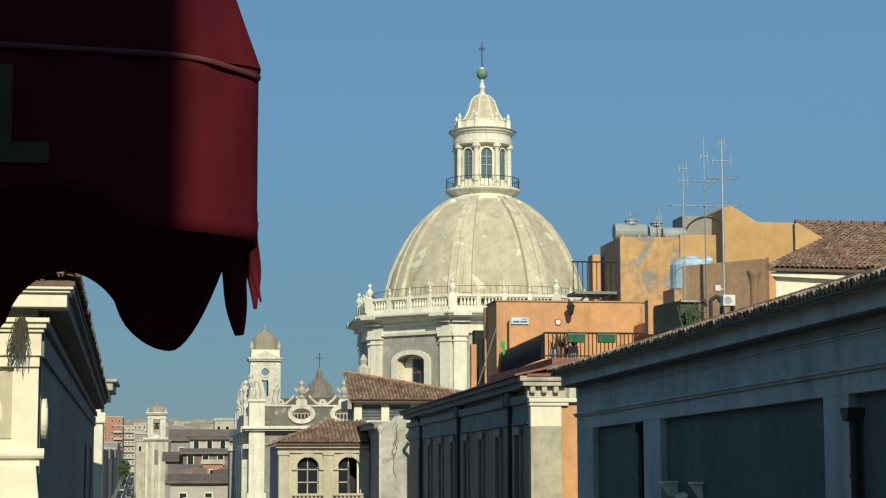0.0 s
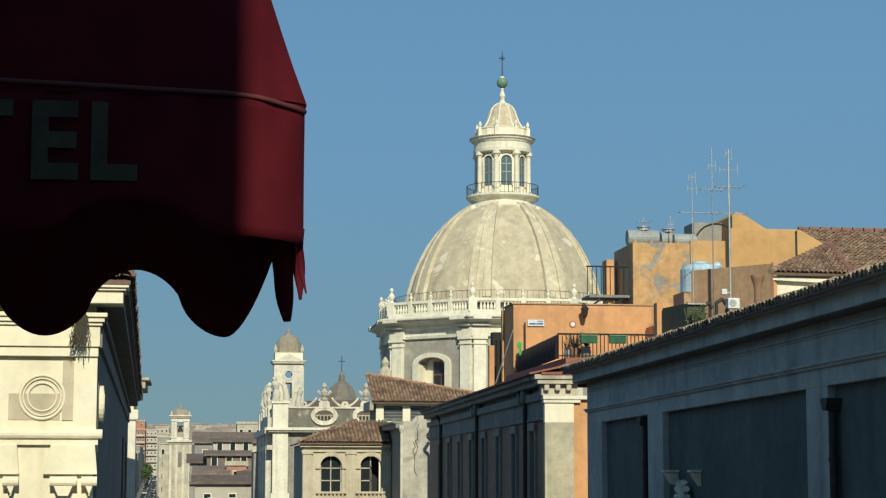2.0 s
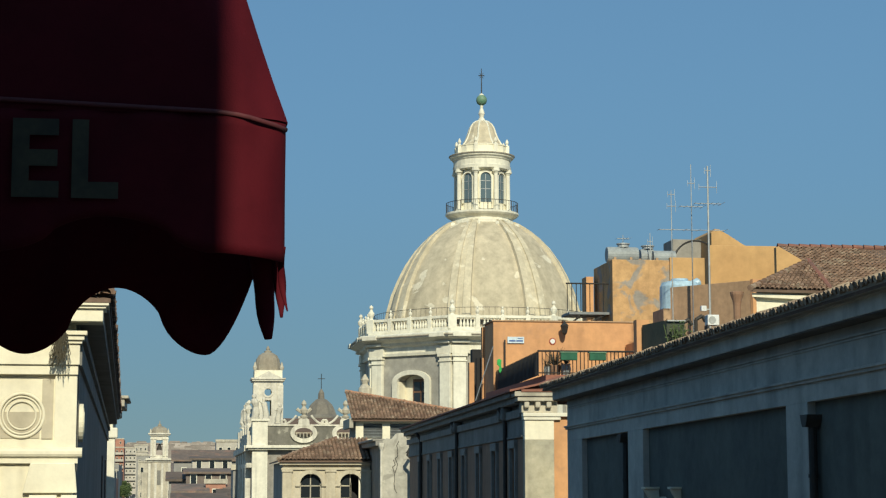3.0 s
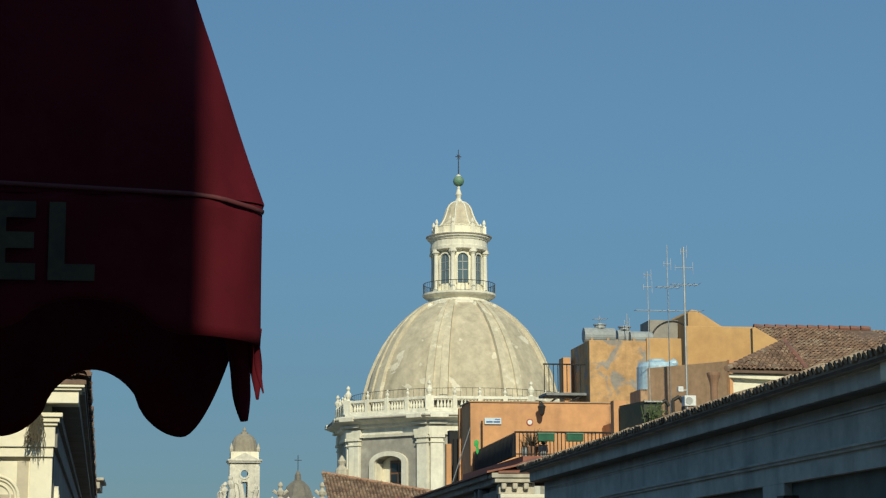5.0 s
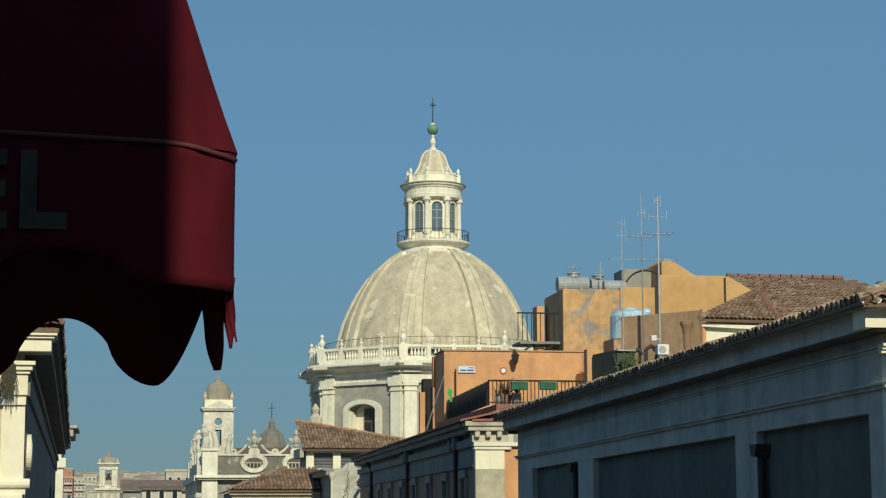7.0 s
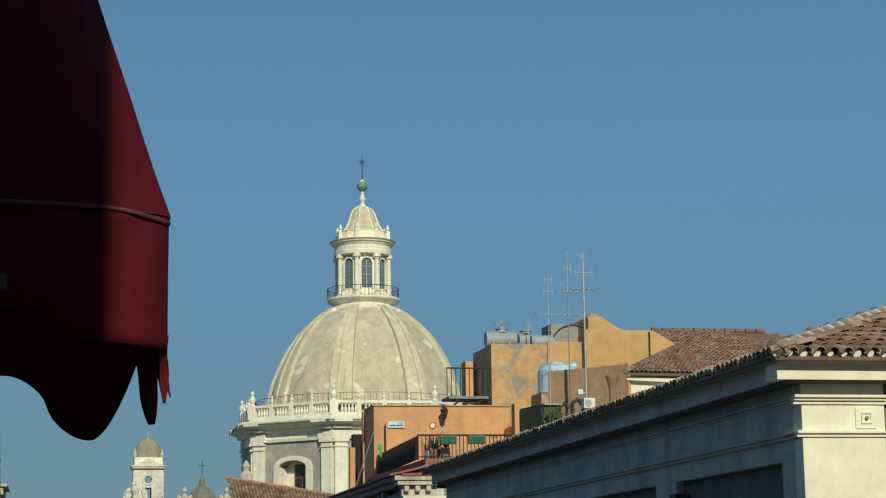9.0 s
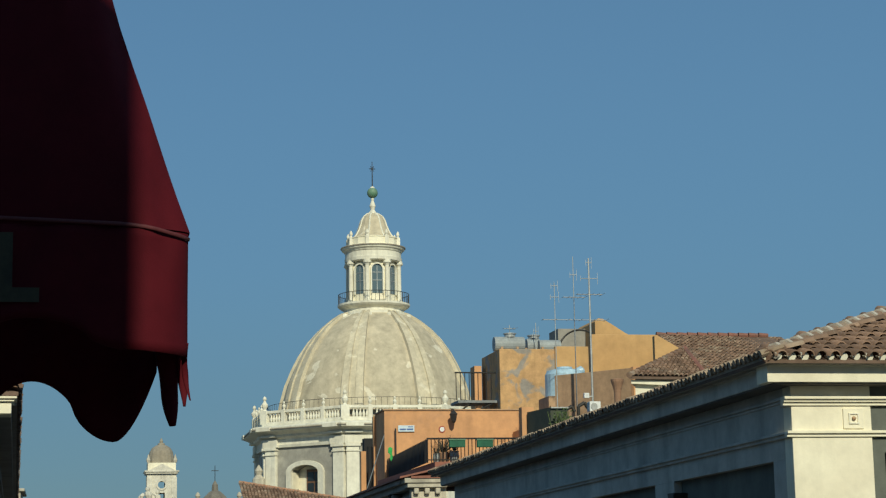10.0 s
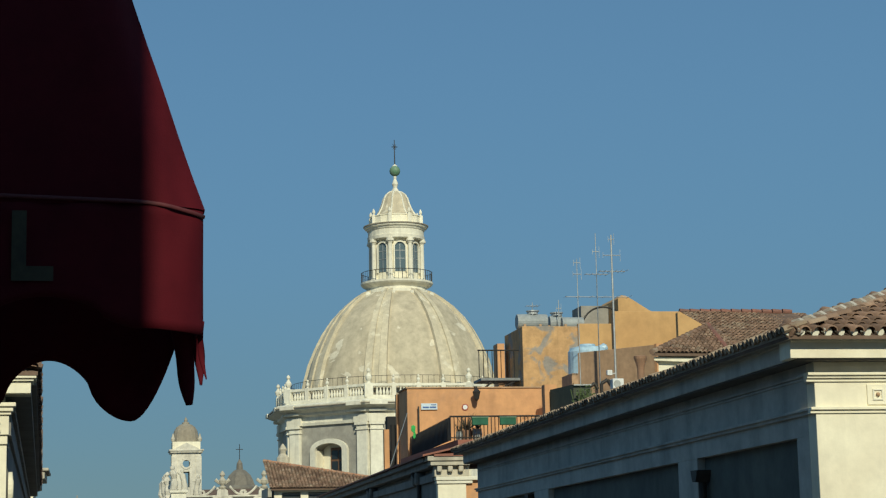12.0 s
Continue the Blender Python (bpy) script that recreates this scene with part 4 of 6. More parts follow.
for a, b in zip(rings, rings[1:]):
    for k in range(NS):
        bm.faces.new((a[k], a[(k + 1) % NS], b[(k + 1) % NS], b[k]))
dome = part("dome", bm, M_DOME, church, "weathered cream render with flaking patches", smooth=True)
for k in range(8):
    t = P8 + k * math.pi / 4
    for s, wd, hg in ((0, 0.115, 0.09), (-1, 0.045, 0.19), (1, 0.045, 0.19)):
        bm = B()
        prev = None
        for r, z in PROF:
            tc = t + s * 0.075
            nr = r * 1.005
            w = wd if s == 0 else wd
            pts = []
            for q, e in ((nr - 0.1, -w), (nr + hg, -w * 0.85), (nr + hg, w * 0.85), (nr - 0.1, w)):
                pts.append(bm.verts.new((DX + q * math.sin(tc + e), DY - q * math.cos(tc + e), z + (0.1 if q > nr else 0))))
            if prev:
                for i in range(3):
                    bm.faces.new((prev[i], prev[i + 1], pts[i + 1], pts[i]))
            prev = pts
        part("rib", bm, M_RIB, dome)
    for s in (-1, 1):
        bm = B()
        tc = t + s * 0.11
        lathe(bm, [(0.2, 33.05), (0.24, 33.2), (0.2, 33.36), (0.08, 33.42)], DX + 2.72 * math.sin(tc), DY - 2.72 * math.cos(tc), 8)
        part("rib_head", bm, M_WHITEST, dome, "pale scrolled rib head")

# lantern
lan = part("lantern", (lambda b: (lathe(b, [(1.80, 33.3), (1.80, 38.0)], DX, DY, 8, P8), b)[1])(B()), M_CREAM, church, "pale stone lantern")
bm = B()
lathe(bm, [(2.35, 33.2), (2.5, 33.35), (2.5, 33.55), (2.25, 33.65), (2.25, 33.8), (2.6, 34.0), (2.72, 34.12), (2.72, 34.26), (1.6, 34.3)], DX, DY, 32)
part("balcony_floor", bm, M_WHITEST, lan, smooth=False)
bm = B()
for k in range(56):
    t = k * math.tau / 56
    rod(bm, (DX + 2.66 * math.cos(t), DY + 2.66 * math.sin(t), 34.26), (DX + 2.66 * math.cos(t), DY + 2.66 * math.sin(t), 35.02), 0.016 if k % 7 else 0.035, 4)
for k in range(32):
    t, u = k * math.tau / 32, (k + 1) * math.tau / 32
    rod(bm, (DX + 2.66 * math.cos(t), DY + 2.66 * math.sin(t), 35.02), (DX + 2.66 * math.cos(u), DY + 2.66 * math.sin(u), 35.02), 0.025, 5)
part("balcony_rail", bm, M_IRON, lan, "dark iron rail")
for k in range(8):
    a = k * math.pi / 4
    m = face_matrix(a, 1.80 * math.cos(P8))
    tarc = [(0.50 * math.cos(t), 36.75 + 0.50 * math.sin(t)) for t in [math.pi * i / 10 for i in range(11)]]
    tin = [(0.40 * math.cos(t), 36.75 + 0.40 * math.sin(t)) for t in [math.pi * i / 10 for i in range(11)]]
    bm = B()
    for i in range(10):
        prism(bm, [tarc[i], tarc[i + 1], tin[i + 1], tin[i]], "y", -0.16, 0.02)
    box(bm, 0.40, 0.50, -0.16, 0.02, 34.9, 36.75)
    box(bm, -0.50, -0.40, -0.16, 0.02, 34.9, 36.75)
    w = part("window_frame", bm, M_WHITEST, lan, m=m)
    bm = B()
    prism(bm, [(0.40, 34.95)] + tin + [(-0.40, 34.95)], "y", -0.03, -0.012)
    # the lantern is solid, so the pane's colour holds the sky's brightness
    part("pane", bm, M_SKYGLASS, w, m=m)
    boxes("glazing_bar", M_STEEL, w, [(-0.02, 0.02, -0.06, -0.03, 34.95, 37.0), (-0.36, 0.36, -0.06, -0.03, 35.9, 35.94), (-0.36, 0.36, -0.06, -0.03, 36.5, 36.54)], m=m)
    # engaged columns at the corners
    for da in (0.0,):
        t = P8 + a + da
        bm = B()
        cx, cy = DX + 1.97 * math.sin(t), DY - 1.97 * math.cos(t)
        lathe(bm, [(0.24, 34.28), (0.24, 34.5), (0.18, 34.56), (0.155, 37.05), (0.18, 37.08), (0.22, 37.16), (0.31, 37.22), (0.31, 37.34), (0.27, 37.36), (0.27, 37.48)], cx, cy, 10)
        part("column", bm, M_WHITEST, lan, smooth=False)
bm = B()
lathe(bm, [(1.95, 37.4), (2.14, 37.48), (2.17, 37.72), (2.11, 37.75), (2.11, 38.15), (2.18, 38.2), (2.24, 38.32), (2.36, 38.38), (2.42, 38.56), (2.34, 38.62), (1.95, 38.64)], DX, DY, 32)
part("lantern_cornice", bm, M_WHITEST, lan)
bm = B()
lathe(bm, [(2.38, 38.49), (2.46, 38.51), (2.46, 38.58), (2.36, 38.61)], DX, DY, 32)
part("cornice_edge", bm, M_SOOT_SHADE, lan, "soot-darkened stone edge")
bm = B()
lathe(bm, [(2.0, 38.6), (1.98, 38.68), (1.93, 38.7), (1.93, 39.2), (1.98, 39.22), (1.98, 39.28), (1.6, 39.3)], DX, DY, 16, P8)
part("attic", bm, M_CREAM, lan)
for k in range(8):
    t = P8 + k * math.pi / 4
    bm = B()
    cx, cy = DX + 1.93 * math.sin(t), DY - 1.93 * math.cos(t)
    box(bm, cx - 0.14, cx + 0.14, cy - 0.14, cy + 0.14, 38.64, 39.3)
    lathe(bm, [(0.12, 39.3), (0.07, 39.38), (0.13, 39.5), (0.1, 39.65), (0.02, 39.8)], cx, cy, 8)
    part("finial", bm, M_WHITEST, lan)
bm = B()
BELL = [(1.72, 39.2), (1.45, 39.5), (1.22, 39.9), (1.06, 40.3), (0.94, 40.7), (0.76, 41.0), (0.5, 41.2), (0.2, 41.3)]
lathe(bm, BELL, DX, DY, 16, P8)
part("bell_roof", bm, M_DOME, lan)
for k in range(8):
    t = P8 + k * math.pi / 4
    bm = B()
    for (r0, z0), (r1, z1) in zip(BELL, BELL[1:]):
        rod(bm, (DX + r0 * math.sin(t), DY - r0 * math.cos(t), z0), (DX + r1 * math.sin(t), DY - r1 * math.cos(t), z1), 0.07, 6)
    part("bell_rib", bm, M_WHITEST, lan)
bm = B()
lathe(bm, [(0.34, 41.2), (0.26, 41.4), (0.16, 41.55), (0.18, 41.7), (0.24, 41.85), (0.16, 42.1), (0.1, 42.25), (0.13, 42.4), (0.08, 42.5)], DX, DY, 14)
part("spire", bm, M_WHITEST, lan)
bm = B()
bmesh.ops.create_uvsphere(bm, u_segments=20, v_segments=12, radius=0.41, matrix=Matrix.Translation((DX, DY, 42.88)))
part("ball", bm, M_COPPER, lan, "green verdigris ball", smooth=True)
bm = B()
lathe(bm, [(0.24, 43.2), (0.14, 43.32), (0.05, 43.4)], DX, DY, 10)
part("ball_cap", bm, M_WHITEST, lan)
bm = B()
rod(bm, (DX, DY, 43.3), (DX, DY, 45.3), 0.045, 6, 0.025)
rod(bm, (DX - 0.22, DY, 44.75), (DX + 0.22, DY, 44.75), 0.035, 6)
rod(bm, (DX - 0.13, DY, 44.95), (DX + 0.13, DY, 44.55), 0.02, 5)
rod(bm, (DX + 0.13, DY, 44.95), (DX - 0.13, DY, 44.55), 0.02, 5)
part("cross", bm, M_IRON, lan, "thin dark iron cross")

# side finial of a lower wall left of the drum
uf = thing("stone_finial", "weathered carved stone finial on a pedestal", "finial", (13.3, 134, 15))
bm = B()
lathe(bm, [(0.45, 0), (0.45, 19.4), (0.6, 19.5), (0.6, 19.8), (0.25, 20.0), (0.5, 20.6), (0.45, 21.1), (0.2, 21.4), (0.3, 21.7), (0.05, 22.1)], 13.55, 134, 10)
part("shaft", bm, M_OLDST, uf)

# ---- church annex with tile roof ----
an = thing("tiled_annex", "low church annex with a barrel tile roof and louvred openings", "building", (15, 126, 0))
bm = B()
pierced(bm, 11.95, 20, 0, 18.45, 124.0, 124.4, [(12.45, 13.7, 17.3, 18.3), (14.2, 15.6, 17.3, 18.3), (16.1, 17.5, 17.3, 18.3)])
part("wall", bm, M_CREAM, an)
# black backing so that the gaps between the louvres read as unlit
boxes("rear", M_DARK, an, [(12.0, 20, 125.2, 125.4, 10, 18.5)])
boxes("side_wall", M_GREYPL, an, [(11.95, 12.3, 124.4, 128.3, 0, 18.6)])
for a, b in ((12.45, 13.7), (14.2, 15.6), (16.1, 17.5)):
    for i in range(5):
        bm = B()
        box(bm, a, b, -0.03, 0.03, -0.09, 0.09)
        part("louvre", bm, M_TANK, an, m=Matrix.Translation((0, 124.25, 17.42 + 0.19 * i)) @ Matrix.Rotation(radians(40), 4, "X"))
SL = (0, 4.8, 2.0)
slab("roof", [(11.7, 123.5, 18.5), (11.7, 128.3, 20.5), (18.9, 124.95, 19.1), (20, 123.5, 18.5)], 0.08, M_TILEBED, an)
tile_roof(an, (11.6, 123.4, 18.53), (1, 0, 0), SL, 37, 15, keep=lambda a, b: b < 5.25 - a * 0.52, seed=6)
bm = B()
for i in range(24):
    p, q = Vector((11.65, 128.3, 20.6)), Vector((19.2, 124.7, 19.1))
    rod(bm, p.lerp(q, i / 24), p.lerp(q, (i + 0.92) / 24), 0.13, 8, 0.11)
# sunlight along the ridge is put into a brighter tile colour
part("ridge_tiles", bm, mat("sun_brightened_tile", (0.42, 0.22, 0.13), (0.34, 0.2, 0.13), 2), an)
boxes("verge", M_OLDST, an, [(11.5, 11.75, 123.6, 128.2, 18.0, 18.6)])

# ---- cracked grey building ----
gy = thing("grey_corner_house", "cracked grey plastered corner house with a broken parapet", "house", (12.5, 106, 0))
# this side's shade is carried by the darker plaster colour
boxes("wall", M_SHADEWALL, gy, [(11.3, 16, 102.3, 112, 0, 16.4)], "grey plaster with shade put into its colour")
bm = B()
prism(bm, [(11.26, 0), (11.26, 16.6), (11.5, 16.75), (11.75, 16.7), (12.0, 17.0), (12.35, 17.05), (12.6, 16.7), (16, 16.7), (16, 0)], "y", 102, 102.35)
part("front_wall", bm, mat("cracked_grey_plaster", (0.50, 0.475, 0.41), (0.37, 0.35, 0.30), 0.7, streak=0.5, col3=(0.25, 0.235, 0.20), spots=0.6), gy)
boxes("cornice", M_GREYPL, gy, [(10.9, 11.4, 102.1, 112.2, 16.35, 16.6), (10.75, 11.4, 102.1, 112.2, 16.6, 16.72)], bevel=0.03)
bm = B()
rod(bm, (11.2, 101.9, 0), (11.2, 101.9, 16.2), 0.07, 8)
lathe(bm, [(0.08, 16.1), (0.16, 16.3), (0.18, 16.5)], 11.2, 101.9, 8)
part("gutter_pipe", bm, M_DIRTY, gy)
for seed, x, z in ((1, 12.15, 16.6), (2, 11.85, 15.6)):
    rnd = random.Random(seed)
    bm = B()
    p = Vector((x, 101.99, z))
    for k in range(9):
        q = p + Vector((rnd.uniform(-0.16, 0.12), 0, -rnd.uniform(0.1, 0.28)))
        rod(bm, p, q, 0.022, 4)
        p = q
    part("crack", bm, M_IRON, gy, "dark crack in the plaster")
bm = B()
rod(bm, (12.72, 100.8, 0), (12.72, 100.8, 15.6), 0.09, 8)
rod(bm, (12.72, 100.8, 15.6), (12.45, 100.8, 15.9), 0.09, 8)
rod(bm, (12.45, 100.8, 15.9), (12.7, 100.8, 16.3), 0.09, 8)
part("bent_pipe", bm, M_IRON, gy)

# ---- house with arched windows ----
AY = 108.0
ah = thing("arched_house", "cream house with two arched windows and a hipped tile roof", "house", (9, AY, 0))
CX = (7.88, 10.13)
bm = B()
holes = [(c - 0.6, c + 0.6, 12.9, 14.95) for c in CX]
pierced(bm, 6.27, 11.22, 0, 15.55, AY, AY + 0.5, holes)
for c in CX:                                      # fill above the arch
    arc = [(c + 0.6 * math.cos(t), 14.3 + 0.6 * math.sin(t)) for t in [math.pi * i / 12 for i in range(13)]]
    for p, q in zip(arc, arc[1:]):
        prism(bm, [p, (p[0], 14.95), (q[0], 14.95), q], "y", AY, AY + 0.5)
part("wall", bm, M_TAN, ah)
boxes("side_wall", M_GREYPL, ah, [(6.27, 6.6, AY + 0.5, AY + 9, 0, 15.55), (6.6, 11.2, AY + 8.5, AY + 9, 0, 15.5)])
for x in (6.55, 9.0, 11.0):
    boxes("pilaster", M_TAN, ah, [(x - 0.27, x + 0.27, AY - 0.1, AY, 0, 15.0)], bevel=0.02)
    boxes("capital", M_TAN, ah, [(x - 0.32, x + 0.32, AY - 0.16, AY, 15.0, 15.12)], bevel=0.02)
boxes("frieze_band", M_TAN, ah, [(6.2, 11.22, AY - 0.12, AY, 15.12, 15.22), (6.1, 11.22, AY - 0.25, AY, 15.4, 15.55)], bevel=0.02)
for c in CX:
    bm = B()
    ts = [math.pi * i / 14 for i in range(15)]
    for t, u in zip(ts, ts[1:]):
        prism(bm, [(c + r * math.cos(w), 14.3 + r * math.sin(w)) for r, w in ((0.62, t), (0.85, t), (0.85, u), (0.62, u))], "y", AY - 0.08, AY)
    bmesh.ops.remove_doubles(bm, verts=bm.verts, dist=0.0005)
    w = part("window", bm, M_TAN, ah)
    boxes("keystone", M_TAN, w, [(c - 0.1, c + 0.1, AY - 0.14, AY, 14.88, 15.1)], bevel=0.02)
    boxes("imposts", M_TAN, w, [(c - 0.88, c - 0.6, AY - 0.12, AY, 14.2, 14.32), (c + 0.6, c + 0.88, AY - 0.12, AY, 14.2, 14.32)])
    boxes("sill", M_TAN, w, [(c - 0.85, c + 0.85, AY - 0.2, AY + 0.3, 12.8, 12.92)], bevel=0.02)
    x1 = c + (0.6 if c < 9 else 0.05)
    boxes("pane", M_GLASS, w, [(c - 0.6, x1, AY + 0.3, AY + 0.32, 12.9, 14.92)])
    boxes("glazing_bar", M_OLDST, w, [(c - 0.03, c + 0.03, AY + 0.24, AY + 0.3, 12.9, 14.9), (c - 0.6, x1, AY + 0.24, AY + 0.3, 13.5, 13.56), (c - 0.6, x1, AY + 0.24, AY + 0.3, 14.2, 14.26),
                                     (c - 0.6, c - 0.54, AY + 0.24, AY + 0.3, 12.9, 14.4), (x1 - 0.06, x1, AY + 0.24, AY + 0.3, 12.9, 14.4)])
    # black sheet behind the glass for the darkness of the room
    boxes("dark_room", M_DARK, w, [(c - 0.6, c + 0.6, AY + 1.5, AY + 1.55, 12.5, 15)])
    for i in range(7):
        bm = B()
        lathe(bm, [(0.07, 12.2), (0.1, 12.4), (0.05, 12.65), (0.07, 12.8)], c - 0.66 + 0.22 * i, AY - 0.1, 8)
        part("baluster", bm, M_TAN, w)
slab("roof", [(6.0, AY - 0.4, 15.62), (9.6, AY + 3.4, 16.95), (11.4, AY + 3.4, 16.95), (11.4, AY - 0.4, 15.62)], 0.07, M_TILEBED, ah)
slab("roof_side", [(6.0, AY - 0.4, 15.62), (6.0, AY + 9, 15.62), (9.6, AY + 5.5, 16.95), (9.6, AY + 3.4, 16.95)], 0.07, M_TILEBED, ah)
tile_roof(ah, (5.95, AY - 0.45, 15.65), (1, 0, 0), (0, 3.8, 1.33), 25, 11, keep=lambda a, b: b * 0.90 < a, seed=7)
bm = B()
for i in range(16):
    p, q = Vector((6.0, AY - 0.4, 15.72)), Vector((9.6, AY + 3.4, 17.03))
    rod(bm, p.lerp(q, i / 16), p.lerp(q, (i + 0.92) / 16), 0.12, 8, 0.1)
part("ridge_tiles", bm, M_TILE, ah)

# ---- baroque church with statues ----
CY = 165.0
M_STAINED = mat("black_stained_stone", (0.12, 0.113, 0.10), (0.20, 0.19, 0.16), 0.55, streak=0.5, col3=(0.40, 0.375, 0.315), spots=0.75, patch=0.56)
sc = thing("statue_church", "weathered baroque church front with pierced parapet and corner pier", "church", (11, CY, 0))
boxes("wall", M_GREYPL, sc, [(6.95, 18, CY + 0.1, CY + 30, 0, 17.55)], "stained grey plaster")
boxes("corner_pier", M_WHITEST, sc, [(6.97, 8.3, CY - 0.3, CY + 0.1, 12.2, 17.4), (6.75, 8.55, CY - 0.5, CY + 0.1, 0, 11.6), (6.85, 8.45, CY - 0.4, CY + 0.1, 11.6, 12.2)], "pale stone", bevel=0.05)
boxes("cornice", M_WHITEST, sc, [(6.6, 18, CY - 0.6, CY + 0.2, 17.4, 17.55), (6.4, 18, CY - 0.8, CY + 0.2, 17.55, 17.8)], bevel=0.04)
for ax0, ax1 in ((7.1, 10.4), (12.4, 14.0), (16, 18)):
    boxes("attic_wall", M_STAINED, sc, [(ax0, ax1, CY, CY + 0.4, 17.8, 19.45)])
boxes("attic_pier", M_WHITEST, sc, [(6.97, 8.3, CY - 0.3, CY + 0.1, 17.8, 19.85), (6.85, 8.45, CY - 0.45, CY + 0.2, 19.85, 20.05)], bevel=0.04)
boxes("coping", M_DIRTY, sc, [(8.3, 18, CY - 0.12, CY + 0.45, 19.45, 19.6)], bevel=0.03)
for c in (11.4, 15.0):
    bm = B()
    ts = [math.tau * i / 28 for i in range(29)]
    for t, u in zip(ts, ts[1:]):
        prism(bm, [(c + rx * math.cos(w), 18.85 + rz * math.sin(w)) for rx, rz, w in ((0.78, 0.46, t), (1.16, 0.84, t), (1.16, 0.84, u), (0.78, 0.46, u))], "y", CY - 0.2, CY + 0.2)
    oval = part("oval_opening", bm, M_DIRTY, sc)
    bm = B()
    for k in range(5):
        rod(bm, (c - 0.6 + 0.3 * k, CY + 0.1, 18.85 - 0.42 + 0.08 * abs(k - 2)), (c - 0.6 + 0.3 * k, CY + 0.1, 18.85), 0.05, 6)
    rod(bm, (c - 0.76, CY + 0.1, 18.87), (c + 0.76, CY + 0.1, 18.87), 0.045, 6)
    part("parapet_grille", bm, M_OLDST, oval)
    bm = B()
    pts = [(c + 1.12 * math.cos(w), 18.85 + 0.80 * math.sin(w)) for w in ts]
    for p, q in zip(pts, pts[1:]):
        top = 19.45 if p[1] + q[1] > 37.7 else 17.8
        if abs(p[0] - q[0]) > 1e-4:
            prism(bm, [p, q, (q[0], top), (p[0], top)], "y", CY + 0.02, CY + 0.3)
    part("spandrel", bm, M_STAINED, sc)
    bm = B()
    prism(bm, [(c - 0.5, 19.45), (c - 0.45, 20.0), (c, 20.3), (c + 0.45, 20.0), (c + 0.5, 19.45)], "y", CY - 0.25, CY + 0.2)
    for s in (-1, 1):
        # scrolled shoulder: a rising volute beside the pediment
        sp = [Vector((c + s * (1.75 - 0.14 * k + 0.0), CY - 0.02, 19.62 + 0.012 * k * k)) for k in range(9)]
        for p, q in zip(sp, sp[1:]):
            rod(bm, p, q, 0.1, 6)
        for k in range(8):
            t, u = math.tau * k / 8, math.tau * (k + 1) / 8
            rod(bm, (c + s * 1.75 + 0.2 * math.cos(t), CY - 0.02, 19.8 + 0.2 * math.sin(t)), (c + s * 1.75 + 0.2 * math.cos(u), CY - 0.02, 19.8 + 0.2 * math.sin(u)), 0.1, 6)
    part("pediment", bm, M_DIRTY, sc)
    bm = B()
    lathe(bm, [(0.3, 20.15), (0.36, 20.3), (0.16, 20.42), (0.3, 20.6), (0.36, 20.85), (0.22, 21.0), (0.13, 21.15), (0.24, 21.35), (0.17, 21.55), (0.03, 21.7)], c, CY - 0.05, 10)
    for s in (-1, 1):
        rod(bm, (c + s * 0.2, CY - 0.05, 20.6), (c + s * 0.62, CY - 0.05, 20.95), 0.13, 6, 0.16)
    part("urn", bm, M_OLDST, sc)
# street side of that church: a run of piers and dark bays
boxes("side_entablature", M_DIRTY, sc, [(6.3, 6.97, CY, CY + 28, 17.3, 17.8), (6.5, 6.97, CY, CY + 28, 15.9, 16.3)])
for i in range(5):
    boxes("side_pier", M_DIRTY, sc, [(6.45, 6.97, CY + 1.5 + 5.5 * i, CY + 3.0 + 5.5 * i, 0, 17.3)], bevel=0.05)
    boxes("side_attic_pier", M_DIRTY, sc, [(6.6, 7.0, CY + 1.5 + 5.5 * i, CY + 3.0 + 5.5 * i, 17.8, 19.6)], bevel=0.05)
STAT = [(0.42, 0), (0.42, 0.12), (0.3, 0.15), (0.38, 0.5), (0.27, 1.0), (0.36, 1.4), (0.30, 1.65), (0.13, 1.75), (0.2, 1.9), (0.19, 2.05), (0.05, 2.18)]
rnd = random.Random(12)
for i, (x, y, z, s) in enumerate([(7.2, CY, 20.05, 1.0), (8.05, CY, 20.05, 0.85), (6.8, CY + 2.2, 19.6, 1.0), (6.8, CY + 7.7, 19.6, 1.05), (6.8, CY + 13, 19.6, 1.05), (9.3, CY + 1.0, 19.7, 0.8)]):
    bm = B()
    lathe(bm, [(r * s * (1 + rnd.uniform(-0.15, 0.15)), z + h * s) for r, h in STAT], x, y, 9)
    rod(bm, (x, y, z + 1.5 * s), (x + rnd.uniform(-0.5, 0.5), y - 0.2, z + (1.3 + rnd.uniform(-0.2, 0.6)) * s), 0.11 * s, 6, 0.07 * s)
    for v in bm.verts:
        v.co.x += 0.1 * math.sin(v.co.z * 2.5 + i)
    st = part("stone_statue", bm, M_DIRTY, None)
    tagged(st, "pale weathered stone figure standing on the church parapet", "statue", "parapet statues")
bt2 = thing("bell_tower", "pale stone bell tower with pediment and small dome", "tower", (8.65, 172.5, 0))
TX0, TX1, TY = 7.37, 9.97, 172.0
bm = B()
pierced(bm, TX0, TX1, 0, 23.7, TY, TY + 0.6, [(8.35, 8.95, 20.6, 22.0), (8.28, 9.02, 22.35, 23.1)])
part("front_wall", bm, M_DIRTY, bt2)
bm = B()
pierced(bm, TX0, TX1, 0, 23.7, TY + 2.2, TY + 2.6, [(8.35, 8.95, 20.6, 22.0), (8.28, 9.02, 22.35, 23.1)])
part("back_wall", bm, M_CREAM, bt2)
